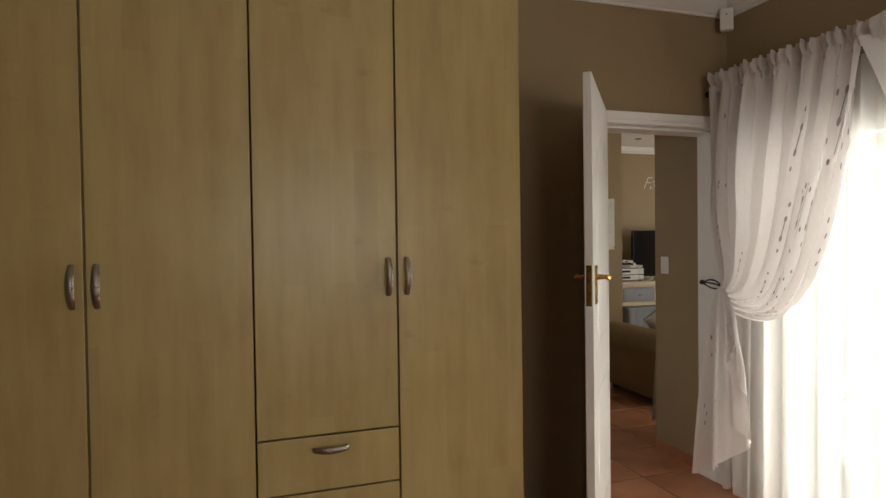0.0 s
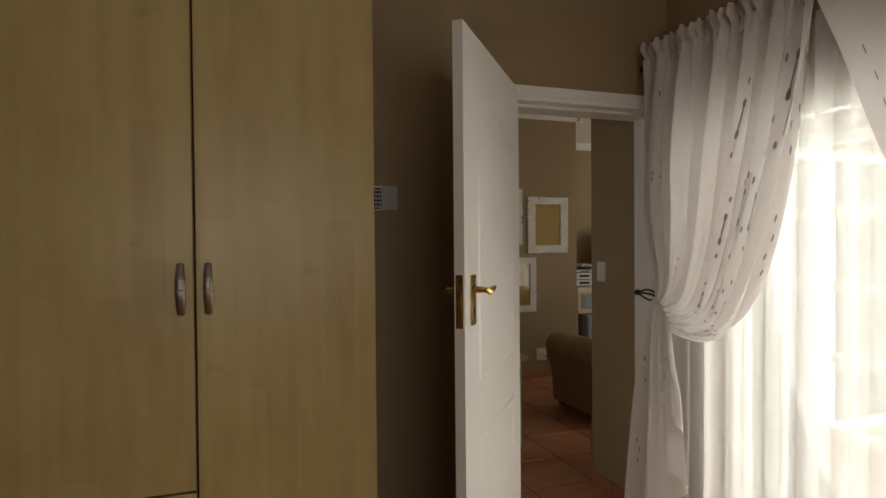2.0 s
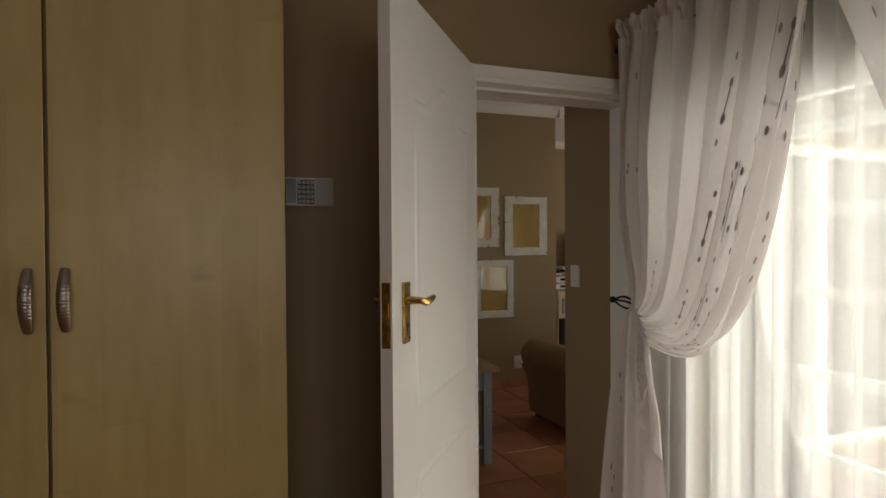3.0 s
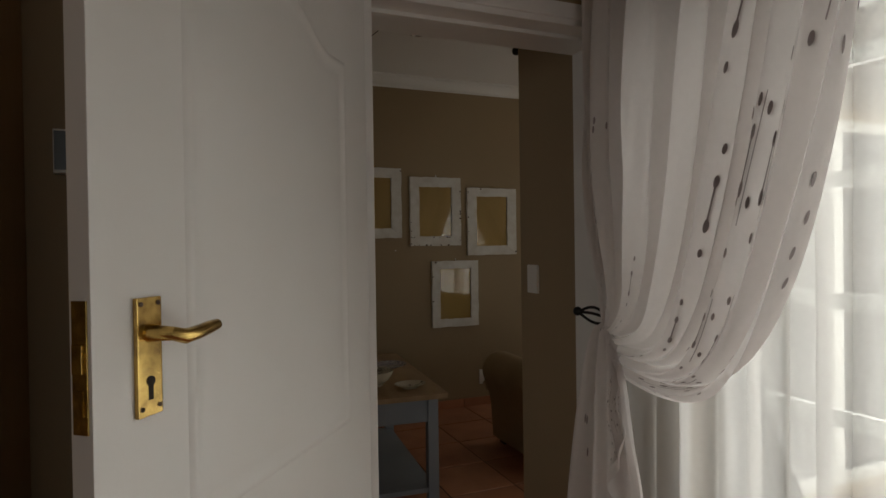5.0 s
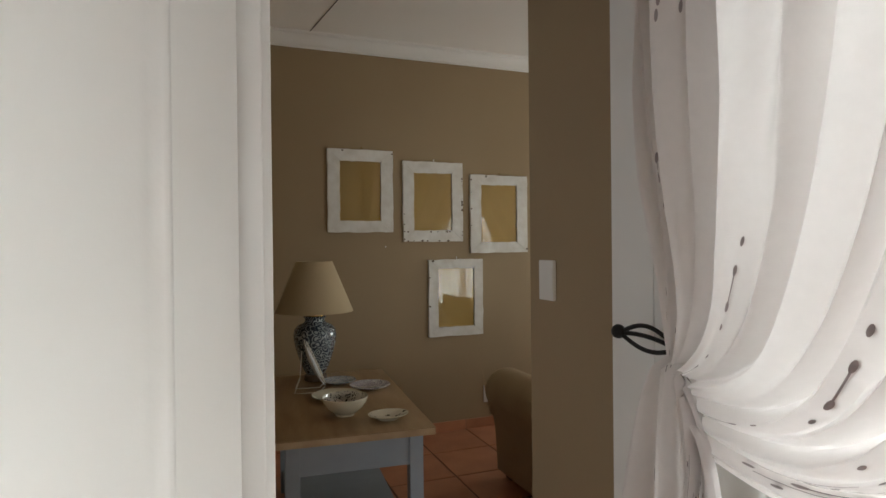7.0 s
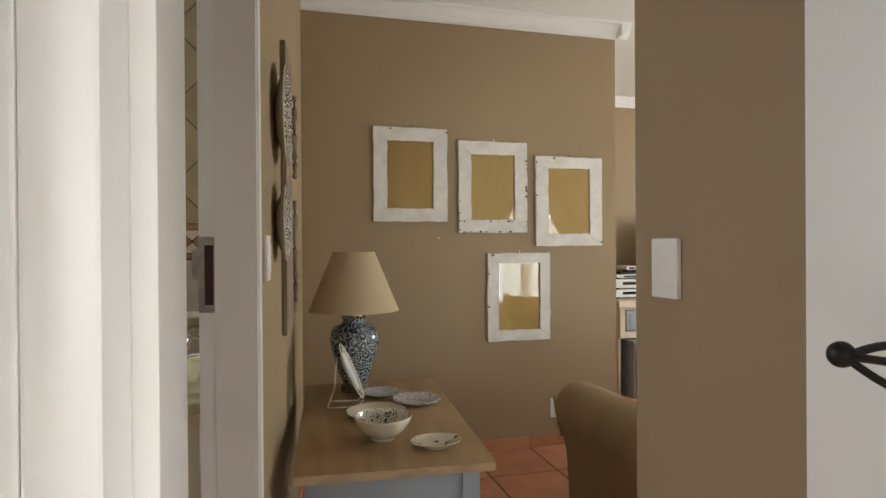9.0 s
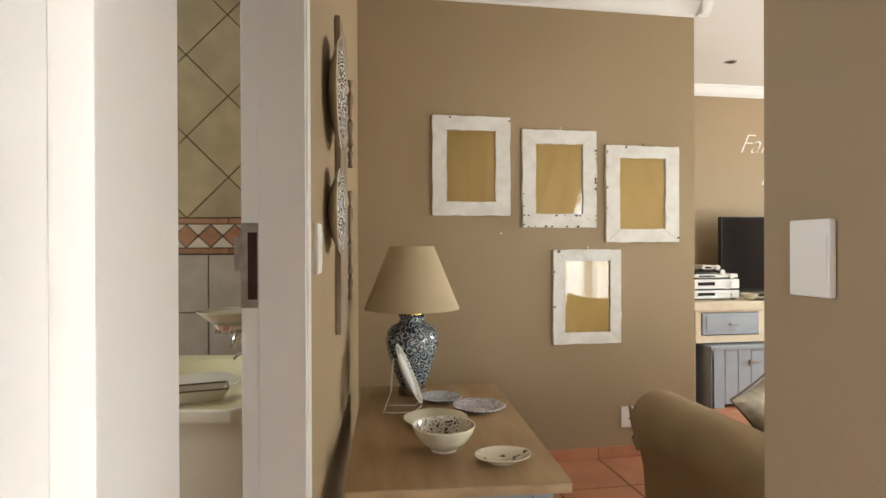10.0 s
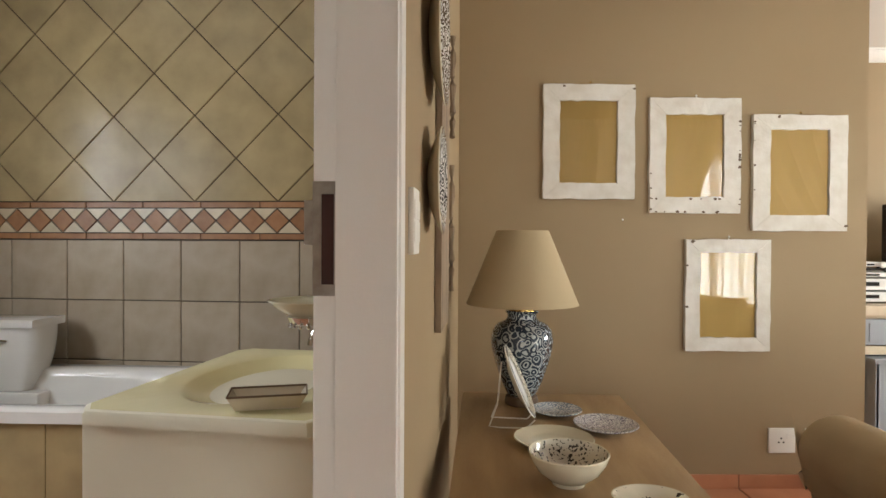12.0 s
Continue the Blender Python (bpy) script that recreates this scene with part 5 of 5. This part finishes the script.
def oval_ring(a, b, h):
    return [bm.verts.new((cx + a * math.cos(2 * math.pi * (k + 0.5) / n), cy + b * math.sin(2 * math.pi * (k + 0.5) / n), h)) for k in range(n)]
loops = [square_ring(0.012, z), oval_ring(0.205, 0.325, z - 0.003), oval_ring(0.195, 0.31, z - 0.007), oval_ring(0.17, 0.275, z - 0.022), oval_ring(0.12, 0.19, z - 0.040), oval_ring(0.03, 0.05, z - 0.048)]
for a, b in zip(loops, loops[1:]):
    for i in range(n):
        bm.faces.new((a[i], a[(i + 1) % n], b[(i + 1) % n], b[i]))
bm.faces.new(loops[-1])
part("basin_top", bm, BASIN, vanity, "glossy cream basin top with warm light painted in", smooth=True)
# front edge in plain pale cream, without the warm light painted on top
bm = bmesh.new()
loops = [square_ring(0.0, z - 0.034), square_ring(0.0, z - 0.012), square_ring(0.004, z - 0.003), square_ring(0.0122, z - 0.0002)]
for a, b in zip(loops, loops[1:]):
    for i in range(n):
        bm.faces.new((a[i], a[(i + 1) % n], b[(i + 1) % n], b[i]))
part("basin_edge", bm, VANITY, vanity, "pale cream basin edge", smooth=True)

soap = thing("soap_dish", VAN @ pose(-0.178, 0.10, 0.823, 0, 0, 22) @ Matrix.Diagonal((0.84, 0.95, 0.95, 1)), "rectangular glass soap dish with a brown rim", "soap dish")
bm = bmesh.new()
base = [(-0.085, -0.035), (0.085, -0.035), (0.085, 0.035), (-0.085, 0.035)]
low = [bm.verts.new((x, y, 0.002)) for x, y in base]
mid_ = [bm.verts.new((x * 1.25, y * 1.45, 0.038)) for x, y in base]
inn = [bm.verts.new((x * 1.19, y * 1.33, 0.036)) for x, y in base]
bot = [bm.verts.new((x * 0.94, y * 0.9, 0.008)) for x, y in base]
for a, b in ((low, mid_), (mid_, inn), (inn, bot)):
    for i in range(4):
        bm.faces.new((a[i], a[(i + 1) % 4], b[(i + 1) % 4], b[i]))
bm.faces.new(low), bm.faces.new(bot)
part("dish", bm, material("milky_glass", (0.62, 0.55, 0.44), rough=0.1, bump=0), soap)
bm = bmesh.new()
for i in range(4):
    a, b = base[i], base[(i + 1) % 4]
    tube(bm, [(a[0] * 1.24, a[1] * 1.43, 0.039), (b[0] * 1.24, b[1] * 1.43, 0.039)], 0.0028, 6)
part("rim", bm, BARE_WOOD, soap, "brown rim")

tap = thing("basin_tap", VAN @ pose(-0.055, 0.42, 0.820), "chrome basin mixer tap", "tap")
bm = bmesh.new()
lathe(bm, [(0.026, 0), (0.024, 0.01), (0.019, 0.02), (0.018, 0.09), (0.012, 0.10)], 20)
part("body", bm, CHROME, tap, smooth=True)
bm = bmesh.new()
tube(bm, [(0, 0, 0.06), (-0.05, 0, 0.08), (-0.10, 0, 0.075), (-0.12, 0, 0.058)], 0.010, 12)
part("spout", bm, CHROME, tap, smooth=True)
bm = bmesh.new()
tube(bm, [(0, 0, 0.10), (-0.02, -0.02, 0.115), (-0.06, -0.035, 0.135)], 0.006, 10)
part("lever", bm, CHROME, tap, smooth=True)

holder = thing("soap_holder", pose(-0.112, 1.572, 1.064), "clear glass soap dish on a beaded chrome ring and wall bracket", "soap holder")
bm = bmesh.new()
lathe(bm, [(0.022, -0.014), (0.045, -0.010), (0.072, 0.008), (0.086, 0.022), (0.083, 0.022), (0.066, 0.011), (0.04, -0.006), (0.004, -0.009)], 40)
part("dish", bm, CLEAR_GLASS, holder, smooth=True)
bm = bmesh.new()
tube(bm, [(0.0855 * math.cos(2 * math.pi * k / 40), 0.0855 * math.sin(2 * math.pi * k / 40), 0.0225) for k in range(41)], 0.0022, 6)
part("rim", bm, CLEAR_GLASS, holder, "pale glass rim", smooth=True)
bm = bmesh.new()
lathe(bm, [(0.036, -0.030), (0.040, -0.026), (0.046, -0.013), (0.043, -0.011), (0.034, -0.024)], 32, caps=(False, False))
ring = part("ring", bm, CHROME, holder, smooth=True)
for k in range(14):
    t = 2 * math.pi * k / 14
    bm = bmesh.new()
    bmesh.ops.create_icosphere(bm, subdivisions=1, radius=0.0052, matrix=pose(0.040 * math.cos(t), 0.040 * math.sin(t), -0.033))
    part("bead", bm, CHROME, ring, smooth=True)
bm = bmesh.new()
tube(bm, [(0.012, 0, -0.068), (0.016, 0, -0.050), (0.028, 0, -0.036), (0.06, 0, -0.042), (0.125, 0, -0.052)], [0.010, 0.011, 0.012, 0.009, 0.009], 12)
tube(bm, [(0.010, 0, -0.078), (0.013, 0, -0.064)], 0.0125, 12)
part("bracket", bm, CHROME, holder, smooth=True)


# ---- floor tiles and skirting ----
floor = thing("floor", pose(0, 0, 0), "terracotta floor tiles with brown joints", "floor", kind="structure")
F = 0.40
bm = bmesh.new()
h, i_ = F / 2 - 0.004, 0.003
v = [bm.verts.new(p) for p in [(x, y, -0.006) for x, y in ((-h, -h), (h, -h), (h, h), (-h, h))] + [(x, y, 0.0) for x, y in ((-h + i_, -h + i_), (h - i_, -h + i_), (h - i_, h - i_), (-h + i_, h - i_))]]
for k in range(4):
    bm.faces.new((v[k], v[(k + 1) % 4], v[4 + (k + 1) % 4], v[4 + k]))
bm.faces.new(v[4:])
tile = bpy.data.meshes.new("floor_tile")
bm.to_mesh(tile)
bm.free()
tile.materials.append(TERRACOTTA)
far = bmesh.new()
for ix in range(-16, 12):
    for iy in range(-12, 13):
        x, y = 1.68 + F * (ix + 0.5), 3.18 + F * (iy - 8 + 0.5) + 0.0
        if -0.6 < x < 2.6 and -1.4 < y < 3.3:
            ob = new("floor_tile", tile)
            ob.parent = floor
            ob.location = (x, y, 0)
        elif -4.4 < x < 6.2 and -4.5 < y < 4.8:
            q = [far.verts.new((x + a, y + b, c)) for a, b, c in ((-h, -h, -0.006), (h, -h, -0.006), (h, h, -0.006), (-h, h, -0.006), (-h + i_, -h + i_, 0), (h - i_, -h + i_, 0), (h - i_, h - i_, 0), (-h + i_, h - i_, 0))]
            for k in range(4):
                far.faces.new((q[k], q[(k + 1) % 4], q[4 + (k + 1) % 4], q[4 + k]))
            far.faces.new(q[4:])
part("distant_floor_tiles", far, TERRACOTTA, floor, kind="stuff")


def skirting(m, length, offset, label="terracotta skirting tiles along the wall"):
    """Local x along the wall, -y into the room."""
    ob = thing("baseboard", m, label, "skirting", kind="structure")
    x = offset - F
    while x < length:
        a, b = max(x, 0), min(x + F - 0.004, length)
        if b - a > 0.02:
            boxed("skirting_tile", TERRACOTTA, (a, b, -0.010, -0.001, 0.0, 0.069), parent=ob, bevel=0.002)
        x += F


skirting(pose(0.28, FRAMES_Y, 0), 2.03, 1.40 - 3 * F)
skirting(pose(-0.70, DOOR_Y0, 0), 0.73, 0.1)
skirting(pose(EAST, SOUTH, 0, 0, 0, -90), SOUTH - 0.312, 0.2)
skirting(LEFT @ pose(0, 0.97, 0, 0, 0, 90), 1.95, 0.15)
skirting(pose(2.32, 4.88, 0), 0.64, 0.2)
nail = thing("wall_nail", pose(1.09, FRAMES_Y, 1.335), "small pale nail stuck in the taupe wall", "nail")
bm = bmesh.new()
lathe(bm, [(0.004, 0.0), (0.0045, 0.006), (0.003, 0.008)], 10, pose(0, 0, 0, 90))
part("head", bm, PLASTIC, nail)
